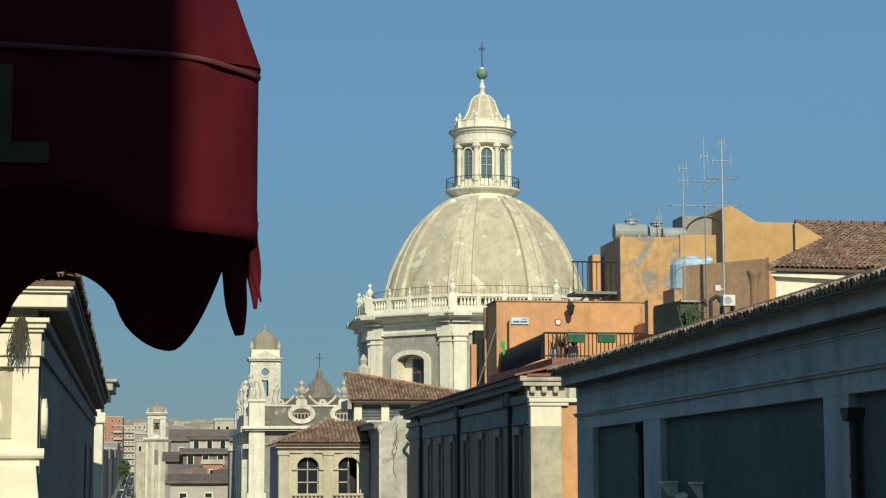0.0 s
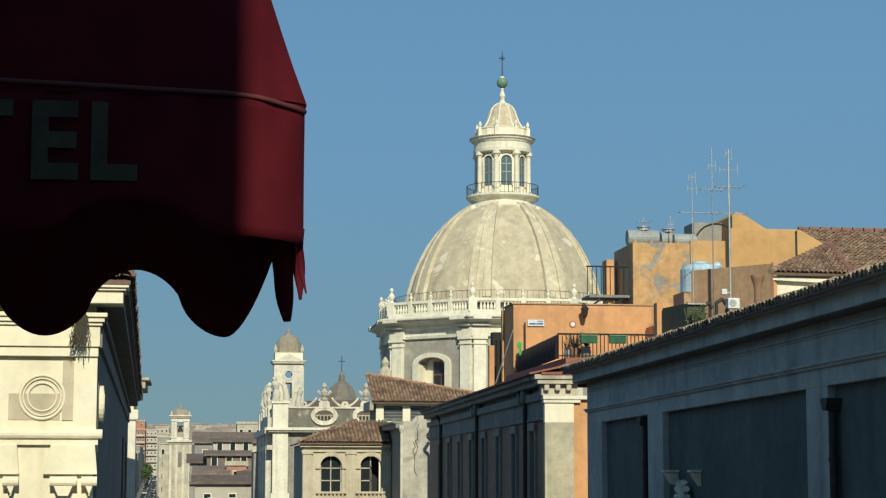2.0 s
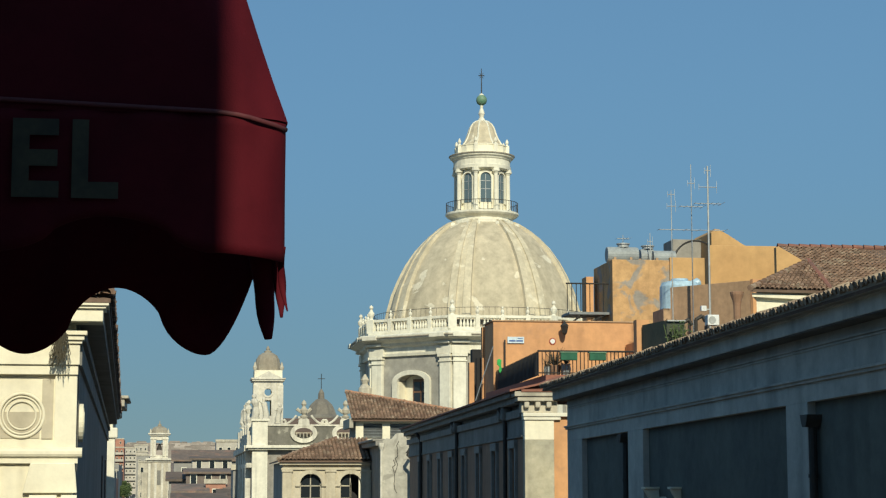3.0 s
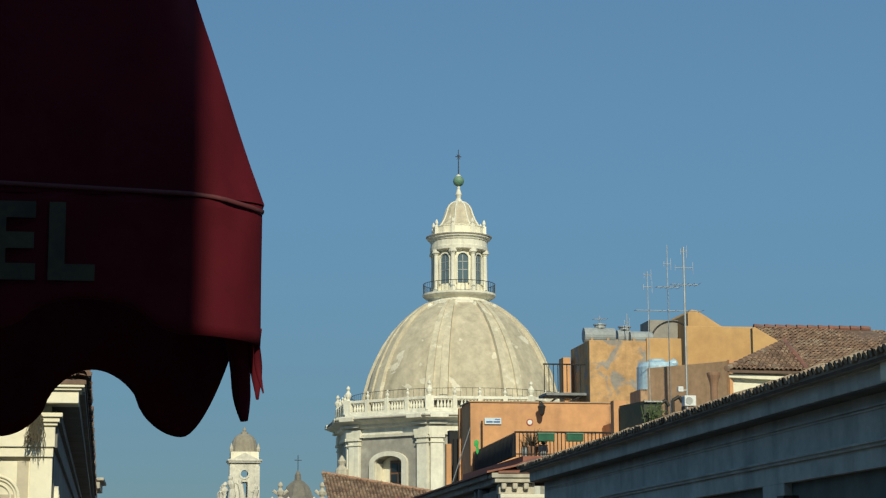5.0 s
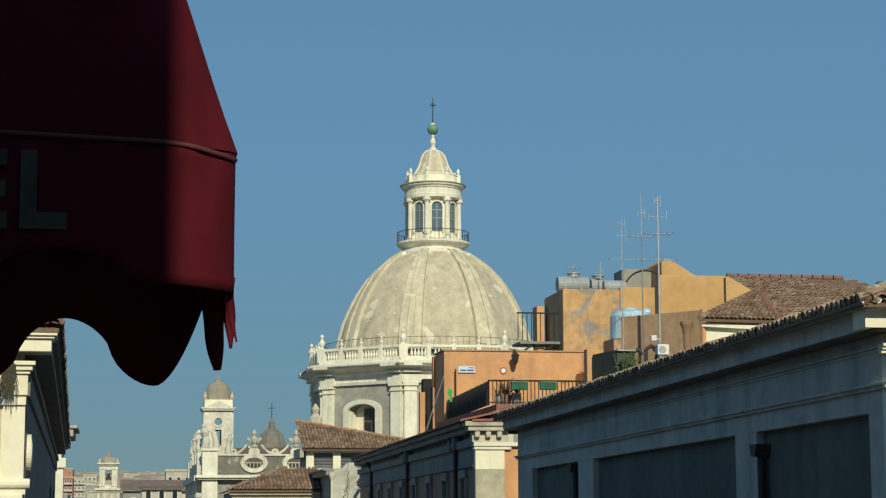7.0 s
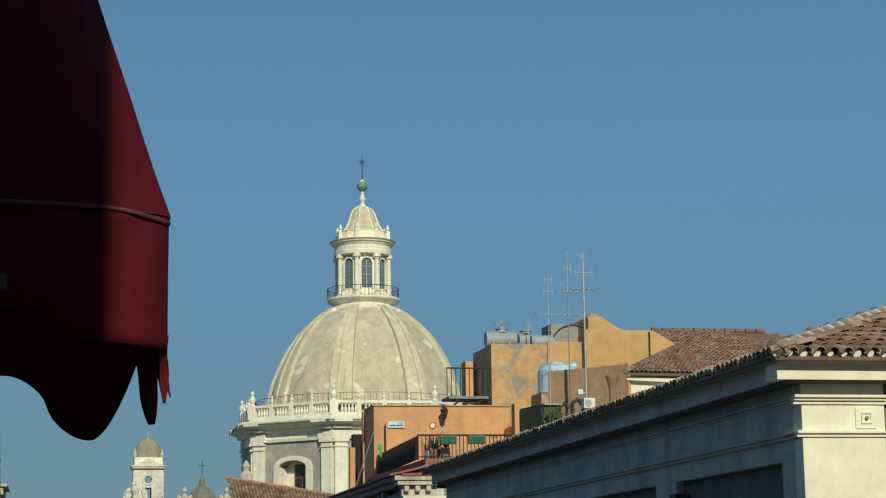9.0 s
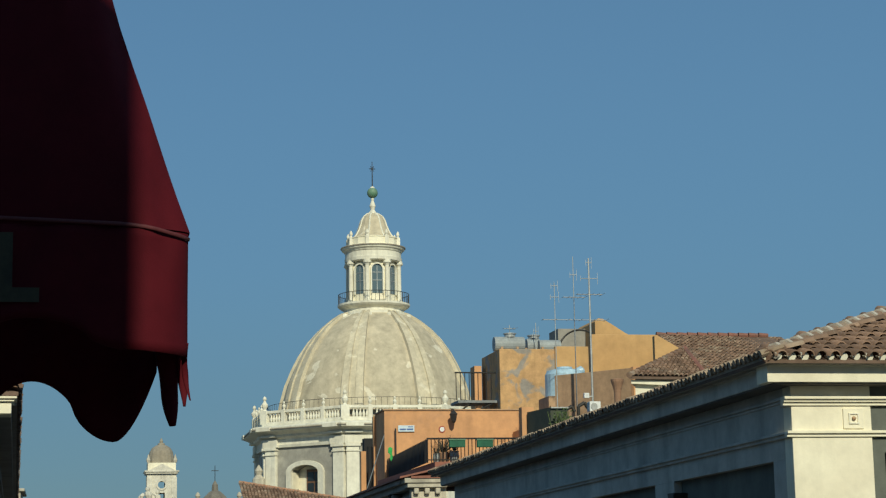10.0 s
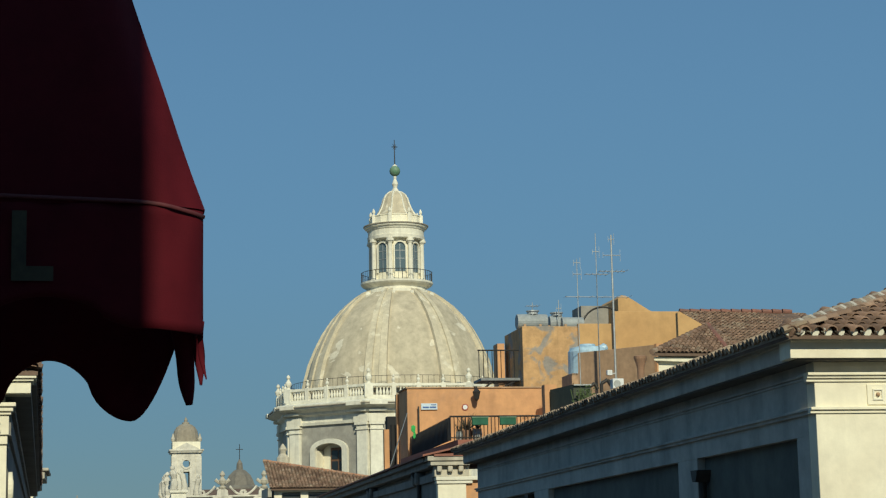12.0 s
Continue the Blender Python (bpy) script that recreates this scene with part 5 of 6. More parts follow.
boxes("side_wall", M_CREAM, bt2, [(TX0, TX0 + 0.4, TY + 0.6, TY + 2.2, 0, 23.7), (TX1 - 0.4, TX1, TY + 0.6, TY + 2.2, 0, 23.7)])
bm = B()
ts = [math.tau * i / 20 for i in range(21)]
for t, u in zip(ts, ts[1:]):
    prism(bm, [(8.65 + r * math.cos(w), 22.72 + r * math.sin(w)) for r, w in ((0.33, t), (0.5, t), (0.5, u), (0.33, u))], "y", TY - 0.06, TY + 0.1)
part("oculus_ring", bm, M_DIRTY, bt2)
for x in (TX0 + 0.2, TX1 - 0.2):
    boxes("pilaster", M_DIRTY, bt2, [(x - 0.25, x + 0.25, TY - 0.1, TY, 15, 23.4)], bevel=0.02)
boxes("cornice", M_DIRTY, bt2, [(TX0 - 0.15, TX1 + 0.15, TY - 0.25, TY + 2.8, 23.7, 23.85), (TX0 - 0.25, TX1 + 0.25, TY - 0.35, TY + 2.9, 23.85, 24.0)], bevel=0.03)
bm = B()
prism(bm, [(TX0 + 0.1, 24.0), (8.67, 24.6), (TX1 - 0.1, 24.0)], "y", TY - 0.3, TY + 0.2)
part("pediment", bm, M_DIRTY, bt2)
boxes("attic", M_CREAM, bt2, [(TX0 + 0.05, TX1 - 0.05, TY, TY + 2.6, 24.0, 24.7)])
bm = B()
lathe(bm, [(1.18, 24.7), (1.18, 25.0), (1.15, 25.35), (1.05, 25.75), (0.84, 26.1), (0.5, 26.33), (0.32, 26.38), (0.34, 26.5), (0.14, 26.58), (0.17, 26.72), (0.03, 27.0)], 8.67, TY + 1.3, 16)
part("cupola", bm, M_SOOT_SHADE, bt2, smooth=False)
for x in (TX0, TX1):
    bm = B()
    lathe(bm, [(0.14, 24.7), (0.2, 24.95), (0.12, 25.15), (0.03, 25.45)], x + (0.1 if x < 8 else -0.1), TY + 0.1, 8)
    part("finial", bm, M_OLDST, bt2)
cu = thing("small_cupola", "small dark tiled cupola with an iron cross", "cupola", (14.9, 190, 18))
bm = B()
lathe(bm, [(1.9, 10), (1.9, 20.9), (2.1, 21.0), (2.1, 21.15), (1.6, 21.4), (1.4, 21.9), (1.15, 22.4), (0.6, 22.9), (0.35, 23.0), (0.3, 23.6), (0.05, 24.0)], 14.85, 190, 8, P8)
part("roof", bm, mat("dark_old_tile", (0.155, 0.14, 0.12), (0.22, 0.20, 0.165), 1.0), cu)
bm = B()
rod(bm, (14.85, 190, 23.9), (14.85, 190, 25.5), 0.035, 5)
rod(bm, (14.5, 190, 25.0), (15.2, 190, 25.0), 0.035, 5)
part("cross", bm, M_IRON, cu)
boxes("base_wall", M_DIRTY, cu, [(12.6, 17.2, 191, 193, 10, 21.3)])
gb = thing("gabled_roof", "brown tiled roof behind the church parapet", "roof", (13, 185, 15))
slab("slope", [(9.5, 180, 19.4), (9.5, 186, 20.9), (18, 186, 20.9), (18, 180, 19.4)], 0.2, M_TILEBED, gb)
boxes("wall", M_OLDST, gb, [(9.6, 18, 181, 186, 8, 19.6)])

# ---- left side of the street ----
ROTL = Matrix.Translation((-1.3, 28, 0)) @ Matrix.Rotation(math.atan2(0.95, 43), 4, "Z")
lb = thing("corner_palace", "cream stone palace front with medallion and heavy cornice", "building", (-4, 40, 0))
boxes("wall", M_CREAM, lb, [(-9, -0.07, 0, 0.5, 0, 16.4)], "sunlit cream plaster", m=ROTL)
# street side and returns: shade is put into a darker colour than the front
boxes("side_wall", M_SHADEWALL, lb, [(-9, -0.02, 0.5, 43, 0, 16.4)], "grey side with shade put into its colour", m=ROTL)
# raised near-black strips stand in for the shade of recesses
boxes("side_recess", M_IRON, lb, [(-0.02, 0.012, 28, 29.5, 0, 15.0), (-0.02, 0.012, 36, 37.5, 0, 15.0)], m=ROTL)
boxes("frieze", M_CREAM, lb, [(-9, -0.02, -0.10, 0, 15.66, 15.8), (-9, 0.0, -0.14, 0, 15.8, 16.1), (-9, 0.03, -0.18, 0, 16.1, 16.15), (-9, 0.06, -0.22, 0, 16.15, 16.22), (-9, 0.10, -0.26, 0, 16.22, 16.28)], m=ROTL, bevel=0.008)
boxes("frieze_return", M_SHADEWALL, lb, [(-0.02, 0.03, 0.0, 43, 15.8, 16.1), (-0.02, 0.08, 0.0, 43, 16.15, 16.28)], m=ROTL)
boxes("cornice", M_CREAM, lb, [(-9, 0.32, -0.45, 0.2, 16.4, 16.58), (-9, 0.36, -0.5, 0.2, 16.58, 16.62), (-9, 0.40, -0.54, 0.2, 16.62, 16.68)], m=ROTL, bevel=0.008)
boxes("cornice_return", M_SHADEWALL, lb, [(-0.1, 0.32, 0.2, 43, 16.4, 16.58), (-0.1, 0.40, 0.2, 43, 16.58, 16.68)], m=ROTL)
boxes("corner_strip", M_CREAM, lb, [(-0.34, -0.03, -0.06, 0, 14.6, 15.66)], m=ROTL, bevel=0.006)
boxes("grey_patch", M_TAN, lb, [(-0.52, -0.36, -0.022, 0, 14.75, 15.6)], "greyish repaired strip", m=ROTL)
boxes("grey_patch", M_TAN, lb, [(-1.27, -0.545, -0.012, 0, 14.755, 15.13)], "greyish repaired plaster", m=ROTL)
# medallions
for cx in (-0.80, -2.6, -4.4):
    bm = B()
    for R, r, d in ((0.31, 0.022, -0.018), (0.265, 0.014, -0.018), (0.20, 0.014, -0.018)):
        ts = [math.tau * i / 40 for i in range(40)]
        ringv = [[bm.verts.new((cx + (R + r * math.cos(p)) * math.cos(t), d - r * abs(math.sin(p)) - 0.002, 15.08 + (R + r * math.cos(p)) * math.sin(t))) for p in [math.pi * j / 6 for j in range(7)]] for t in ts]
        for i in range(40):
            for j in range(6):
                bm.faces.new((ringv[i][j], ringv[(i + 1) % 40][j], ringv[(i + 1) % 40][j + 1], ringv[i][j + 1]))
    part("medallion", bm, M_CREAM, lb, m=ROTL, smooth=True)
bm = B()
for R in (0.16, 0.22, 0.28):
    lathe(bm, [(R, -0.03), (R, 0.03 + 0.12 * (0.3 - R))], 0, 0, 24)
part("side_medallion", bm, M_CREAM, lb, m=ROTL @ Matrix.Translation((0.02, 0.7, 15.0)) @ Matrix.Rotation(radians(90), 4, "Y"))
bm = B()
rod(bm, (-9, -0.06, 14.55), (0.06, -0.06, 14.55), 0.075, 12)
part("roll_moulding", bm, M_CREAM, lb, m=ROTL, smooth=False)
boxes("fillet", M_CREAM, lb, [(-9, 0.0, -0.07, 0, 14.40, 14.47)], m=ROTL)
for x0 in (-0.66, -1.75, -2.84):
    bm = B()
    prism(bm, [(x0, 14.40), (x0 + 0.62, 14.40), (x0 + 0.66, 13.98), (x0 - 0.1, 13.98)], "y", -0.1, 0)
    part("apron", bm, M_CREAM, lb, m=ROTL, bevel=0.01)
    for a, w in ((x0 + 0.0, 0.38), (x0 + 0.44, 0.22)):
        bm = B()
        rod(bm, (a, -0.14, 13.88), (a + w, -0.14, 13.88), 0.075, 12)
        prism(bm, [(a + 0.06, 13.82), (a + w - 0.06, 13.82), (a + w - 0.12, 13.68), (a + 0.12, 13.68)], "y", -0.18, 0)
        part("bracket_scroll", bm, M_CREAM, lb, m=ROTL, smooth=False)
boxes("window_head", M_GLASS, lb, [(-1.25, -0.75, -0.015, 0, 12.0, 13.6)], m=ROTL)
LR = slab("roof", [tuple(ROTL @ Vector(p)) for p in ((-9, -0.55, 16.72), (0.42, -0.55, 16.72), (0.42, 43, 16.72), (-4, 43, 17.9), (-4, 5, 17.9), (-9, 5, 17.9))], 0.06, M_TILEBED, lb)
ivy = thing("hanging_weed", "dry weed hanging down over the cornice moulding", "plant", (-1.5, 27.6, 16.2))
bm = B()
rnd = random.Random(21)
for i in range(70):
    x = -1.55 + rnd.gauss(0, 0.035)
    z0 = 16.3 - rnd.uniform(0, 0.12)
    p = Vector((x, 27.66, z0))
    for j in range(4):
        q = p + Vector((rnd.gauss(-0.012, 0.03), rnd.gauss(0, 0.012), -rnd.uniform(0.05, 0.15)))
        rod(bm, p, q, 0.006, 3, 0.004)
        p = q
tagged(part("hanging_tuft", bm, M_DRYGRASS, ivy), kind="stuff")
l2 = thing("street_house", "cream house beyond with a projecting stone cornice", "house", (-5, 90, 0))
boxes("wall", M_CREAM, l2, [(-12, -2.2, 75, 79, 0, 17.2)])
boxes("pilaster", M_WHITEST, l2, [(-2.7, -2.1, 74.8, 75, 0, 16.4)], bevel=0.02)
boxes("cornice", M_OLDST, l2, [(-12, -1.95, 74.6, 79, 16.9, 17.2), (-12, -1.75, 74.4, 79, 17.2, 17.5), (-12, -1.6, 74.3, 79, 17.5, 17.62)], bevel=0.03)
boxes("capital", M_WHITEST, l2, [(-2.75, -2.0, 74.7, 75, 16.0, 16.4)], bevel=0.05)

# ---- far town ----
def town_house(x0, x1, y0, y1, h, wall, label, rows=0, cols=0, roof=None, kind="house", drop=2.6):
    t = thing("town_house", label, kind, ((x0 + x1) / 2, y0, 0), "far town houses")
    boxes("wall", wall, t, [(x0, x1, y0, y1, 0, h)])
    if roof:
        k = min(6.0, (y1 - y0) / 2)
        slab("roof", [(x0 - 0.4, y0 - 0.5, h), (x0 - 0.4, y0 + k, h + roof), (x1 + 0.4, y0 + k, h + roof), (x1 + 0.4, y0 - 0.5, h)], 0.25, M_FARTILE, t)
        boxes("gable", wall, t, [(x0, x1, y0 + k - 0.3, y0 + k, h, h + roof - 0.3)])
    else:
        boxes("parapet", M_OLDST, t, [(x0 - 0.2, x1 + 0.2, y0 - 0.2, y0 + 0.3, h, h + 0.5)])
    for i in range(cols):
        for j in range(rows):
            cx = x0 + (x1 - x0) * (i + 0.5) / cols
            z = h - drop - 3.2 * j
            if z < 1:
                continue
            w = boxes("window", M_WHITEST, t, [(cx - 0.42, cx + 0.42, y0 - 0.1, y0, z - 0.05, z + 1.45)])
            boxes("pane", M_GLASS, w, [(cx - 0.33, cx + 0.33, y0 - 0.13, y0 - 0.1, z + 0.05, z + 1.35)])
    return t


M_FARTILE = mat("far_terracotta", (0.20, 0.148, 0.118), (0.15, 0.118, 0.10), 0.35, col3=(0.29, 0.17, 0.125), spots=0.6, per_piece=0.3, grime=0.3)
M_PALE = mat("far_pale_render", (0.50, 0.46, 0.40), (0.42, 0.39, 0.34), 0.1)
M_DARKBRICK = mat("far_dark_brick", (0.16, 0.13, 0.115), (0.21, 0.165, 0.14), 0.4, grime=0.3)
M_FARGREY = mat("far_grey_render", (0.30, 0.29, 0.27), (0.25, 0.24, 0.23), 0.1)
town_house(0.6, 13, 290, 310, 18.5, M_FARGREY, "long house with a wide brown tile roof", 1, 4, 1.6)
town_house(3.2, 8.8, 276, 284, 18.5, M_PALE, "pale attic storey above brown roofs", 1, 3, 0.35, drop=1.75)
town_house(2.0, 9.2, 236, 250, 16.2, M_DARKBRICK, "dark brick house with small pale windows", 1, 4, 0.5, drop=1.75)
town_house(-0.1, 2.0, 240, 250, 15.3, M_FARGREY, "low grey house with a brown roof", 1, 1, 1.0)
town_house(4.0, 6.2, 214, 222, 14.7, M_APARTRED, "red plastered house with flat top", 1, 1, drop=2.0)
town_house(0.6, 4.0, 212, 222, 13.9, M_FARGREY, "grey house with a wide pale roof", 0, 0, 0.8)
town_house(0.5, 5.6, 198, 206, 13.0, M_PALE, "pale cream house with cornice and low roof", 1, 2, 0.7)
town_house(6.0, 6.85, 184, 190, 15.9, M_FARGREY, "narrow grey rendered wall end", 0, 0)
town_house(1.8, 5.0, 176, 182, 11.2, M_FARGREY, "grey house with a flat roof and shutters", 0, 0)
town_house(10.0, 15.5, 420, 430, 24.4, M_PALE, "white flat-roofed house above the roofs", 1, 3)
town_house(-25.5, -21.2, 905, 930, 33.5, M_APARTRED, "tall red brick apartment block with balconies", 6, 2)
town_house(-22.2, -16.5, 960, 990, 34.5, M_PALE, "pale apartment block with green balconies", 6, 3)
town_house(-18.5, -11.5, 1010, 1040, 37.0, M_PALE, "white plastered apartment block at the street's end", 6, 3)
town_house(-12.0, -8.0, 700, 730, 27.5, M_PALE, "pale apartment block beside the bell tower", 6, 2)
town_house(-10.2, -6.4, 600, 630, 24.5, M_FARGREY, "grey apartment block along the far street", 6, 2)
town_house(-36, -25, 1060, 1090, 41.5, M_APARTRED, "red brown apartment block", 6, 3)
town_house(-8.0, -4.2, 500, 530, 21.0, M_OLDST, "old stone house along the far street", 5, 2)
for i, y in enumerate((330, 350, 372, 395)):
    town_house(-2.0 - 0.2 * i, 5, y, y + 18, 17.0 - 0.8 * i, (M_OLDST, M_PALE, M_FARGREY, M_PALE)[i], "old house along the far street", 0, 0, 1.2)
for i in range(9):
    y = 340 + 62 * i
    e = mid(y) - 6.9
    town_house(e - 9, e, y, y + 50, 12 + 0.017 * max(0, y - 300) + (i * 7 % 5), (M_PALE, M_FARGREY, M_APARTRED)[i % 3], "plain house on the far street's other side", 2, 1)

rnd = random.Random(77)
for i in range(34):
    y = rnd.uniform(192, 470)
    left = 1.2 - 0.021 * max(0, y - 190) if y < 310 else -1.5 - 0.010 * (y - 310)
    x = rnd.uniform(left, 0.046 * y + 1)
    el = -0.16 + 0.95 * (y - 190) / 280 + rnd.uniform(-0.25, 0.15)
    h = 14 + y * math.tan(radians(el)) - 0.8
    w = rnd.uniform(1.8, 5.5)
    town_house(max(x, left), max(x, left) + w, y, y + rnd.uniform(5, 9), h, rnd.choice((M_PALE, M_FARGREY, M_APARTRED, M_OLDST, M_TAN)),
               "small old town house among the roofs", 1, rnd.choice((0, 1, 2)), rnd.choice((None, 0.7, 0.9, 1.2)))

# balconies on the far apartment blocks
for x0, x1, y, h in ((-25.5, -21.2, 905, 33.5), (-22.2, -16.5, 960, 34.5)):
    for j in range(6):
        z = h - 3.0 - 3.2 * j
        bc = boxes("balcony", M_PALE, None, [(x0 + 0.2, x1 - 0.2, y - 1.2, y, z - 0.2, z), (x0 + 0.2, x1 - 0.2, y - 1.25, y - 1.15, z, z + 0.9)])
        tagged(bc, "pale concrete balcony on the far block", "balcony", "far balconies")

# bell gable of a far church
ft = thing("far_bell_tower", "weathered stone bell tower with an open arch and domed cap", "tower", (-1.75, 320, 0))
bm = B()
pierced(bm, -3.2, -0.3, 19.2, 22.9, 320, 320.7, [(-2.3, -1.2, 19.7, 22.2)])
pierced(bm, -3.2, -0.3, 19.2, 22.9, 322.2, 322.8, [(-2.3, -1.2, 19.7, 22.2)])
box(bm, -3.2, -2.7, 320.7, 322.2, 19.2, 22.9)
box(bm, -0.8, -0.3, 320.7, 322.2, 19.2, 22.9)
part("belfry", bm, M_DIRTY, ft)
for x in (-3.05, -2.5, -1.0, -0.45):
    boxes("pilaster", M_DIRTY, ft, [(x - 0.16, x + 0.16, 319.8, 320, 19.5, 22.6)], bevel=0.03)
    boxes("capital", M_WHITEST, ft, [(x - 0.22, x + 0.22, 319.7, 320, 22.3, 22.6)], bevel=0.03)
boxes("cornice", M_DIRTY, ft, [(-3.4, -0.1, 319.7, 323, 22.9, 23.1), (-3.6, 0.1, 319.5, 323.2, 23.1, 23.35)], bevel=0.05)
boxes("lower_cornice", M_DIRTY, ft, [(-3.7, 0.25, 319.4, 323.4, 18.6, 18.85), (-3.95, 0.5, 319.1, 323.6, 18.85, 19.2)], bevel=0.05)
boxes("lower_body", M_OLDST, ft, [(-3.6, 0.2, 319.6, 328, 0, 18.6)], bevel=0.1)
boxes("side_wing", M_OLDST, ft, [(-4.6, -3.6, 320.5, 328, 0, 16.9), (0.2, 1.2, 321, 328, 0, 16.2)], bevel=0.1)
for x in (-3.3, -2.3, -1.2, -0.1):
    boxes("lower_pilaster", M_DIRTY, ft, [(x - 0.2, x + 0.2, 319.3, 319.6, 0, 18.3)], bevel=0.04)
# no hollow: the niche's shade is a flat panel in a darker colour
boxes("niche", M_SHADEWALL, ft, [(-2.05, -1.45, 319.56, 319.6, 14.8, 17.2)], "flat dark panel standing in for a shaded niche")
bm = B()
lathe(bm, [(1.55, 23.35), (1.5, 23.8), (1.2, 24.2), (0.7, 24.45), (0.35, 24.5), (0.32, 24.8), (0.12, 24.95), (0.05, 25.4)], -1.75, 321.4, 8, P8)
part("cap", bm, M_SOOT_SHADE, ft)
for x in (-3.2, -0.3):
    bm = B()
    lathe(bm, [(0.16, 23.35), (0.2, 23.6), (0.1, 23.8), (0.03, 24.1)], x, 319.9, 8)
    part("finial", bm, M_OLDST, ft)
bm = B()
lathe(bm, [(0.48, 20.6), (0.42, 20.8), (0.3, 21.3), (0.1, 21.5)], -1.75, 321.4, 10)
rod(bm, (-2.7, 321.4, 21.55), (-0.8, 321.4, 21.55), 0.08, 6)
part("bell", bm, M_IRON, ft)

# joined mass of the distant town on the rising ground
rnd = random.Random(31)
vs, fs = [], []
for i in range(2000):
    y = rnd.uniform(1120, 3000)
    x = rnd.uniform(-0.16, 0.20) * y
    if y < 1120:
        continue
    g = rise(x, y)
    w, d, h = rnd.uniform(5, 16), rnd.uniform(6, 12), rnd.uniform(5, 11) if y > 1000 else rnd.uniform(6, 16)
    k = len(vs)
    vs += [(x + a * w, y + b * d, g - 6 + c * (h + 6)) for a in (0, 1) for b in (0, 1) for c in (0, 1)]
    fs += [tuple(k + q for q in f) for f in ((0, 1, 3, 2), (4, 6, 7, 5), (0, 4, 5, 1), (2, 3, 7, 6), (1, 5, 7, 3))]
me = bpy.data.meshes.new("distant_town")
me.from_pydata(vs, [], fs)
me.materials.append(M_APART)
me.validate()
tagged(new("distant_town", me), "mass of pale distant houses on the hillside", "town", kind="stuff")


def tree(x, y, base, h, spread, seed, label):
    rnd = random.Random(seed)
    t = thing("tree", label, "tree", (x, y, base), "far trees")
    bm = B()
    rod(bm, (x, y, base - 1), (x + 0.2, y, base + h * 0.55), h * 0.035, 8, h * 0.018)
    for i in range(9):
        a, z = rnd.uniform(0, 6.28), base + h * rnd.uniform(0.3, 0.6)
        rod(bm, (x + 0.1, y, z), (x + spread * 0.6 * math.cos(a), y + spread * 0.6 * math.sin(a), z + h * 0.28), h * 0.012, 5, h * 0.004)
    part("trunk", bm, M_WOOD, t)
    vs, fs = [], []
    for i in range(1400):
        a, b, r = rnd.uniform(0, 6.28), rnd.uniform(-0.7, 1), rnd.random() ** 0.4
        lob = 1 + 0.3 * math.sin(3 * a + seed) * math.cos(2 * b)
        c = Vector((x + spread * r * lob * math.cos(a) * math.sqrt(max(0.05, 1 - b * b)), y + spread * r * lob * math.sin(a) * math.sqrt(max(0.05, 1 - b * b)), base + h * 0.62 + h * 0.36 * b * r))
        d = Vector((rnd.gauss(0, 1), rnd.gauss(0, 1), rnd.gauss(0, 1))).normalized() * h * 0.045
        e = d.orthogonal().normalized() * h * 0.025
        k = len(vs)
        vs += [c - d, c + e, c + d, c - e]
        fs.append((k, k + 1, k + 2, k + 3))
    me = bpy.data.meshes.new("crown")
    me.from_pydata(vs, [], fs)
    me.materials.append(M_LEAF)
    ob = new("crown", me)
    ob.parent = t
    ob.matrix_parent_inverse = Matrix.Translation(t.location).inverted()


tree(-22, 1250, 24, 17, 6, 3, "dark round pine on the far rise")
tree(-19.5, 840, 9, 9, 3.5, 4, "green street tree beside the far street")
tree(-17.8, 760, 8, 8, 3.0, 6, "green street tree beside the far street")
mound = B()
lathe(mound, [(40, 6), (30, 18), (18, 24), (6, 25.5)], -22, 1262, 20)
tagged(part("hillock", mound, M_GROUND), "low earth rise under the far pine", "hill", kind="structure")

# parked and queued cars in the far street
car = thing("car", "small car in the far street", "car", (0, 0, 0), "cars in the street")
bm = B()
prism(bm, [(-2.0, 0.35), (2.0, 0.35), (2.05, 0.8), (1.2, 0.95), (-1.9, 0.98), (-2.05, 0.7)], "x", -0.85, 0.85)
part("body", bm, M_CAR, car, bevel=0.06)
bm = B()
prism(bm, [(-1.6, 0.95), (0.9, 0.95), (0.3, 1.45), (-1.2, 1.45)], "x", -0.72, 0.72)
part("cabin", bm, M_GLASS, car, "dark glass", bevel=0.05)
for sx in (-0.86, 0.66):
    for sy in (-1.25, 1.25):
        bm = B()
        lathe(bm, [(0.32, 0), (0.32, 0.2)], 0, 0, 12)
        part("wheel", bm, M_RUBBER, car, m=Matrix.Translation((sx, sy, 0.32)) @ Matrix.Rotation(radians(90), 4, "Y"))
rnd = random.Random(44)
slots = [(s, 480 + 13 * i) for i in range(39) for s in (-3.9, -1.3, 1.3, 3.9) if rnd.random() < 0.75]
for n, (s, y) in enumerate(slots[:110]):
    at = Matrix.Translation((mid(y) + s + rnd.uniform(-0.2, 0.2), y, rise(0, y) + 0.02)) @ Matrix.Rotation(0.015, 4, "Z") @ Matrix.Rotation(0.017, 4, "X")
    if n == 0:
        car.matrix_basis = at
    else:
        copy_thing(car, at)

# ---- awning ----
aw = thing("awning", "maroon canvas awning with pale lettering and a scalloped hem", "awning", (-1.9, 16.7, 17.0))
AX0, AYN, AYF = -3.2, 9.5, 12.0
XE = 0.57                                   # outer corner


def hem(x, notch, low, phase, pitch):
    """A scalloped lower edge of round lobes; phase is the middle of a notch."""
    c = math.cos(math.tau * (x - phase) / pitch)
    return (notch + low) / 2 + (notch - low) / 2 * math.copysign(abs(c) ** 0.65, c)


CURL = 0.2


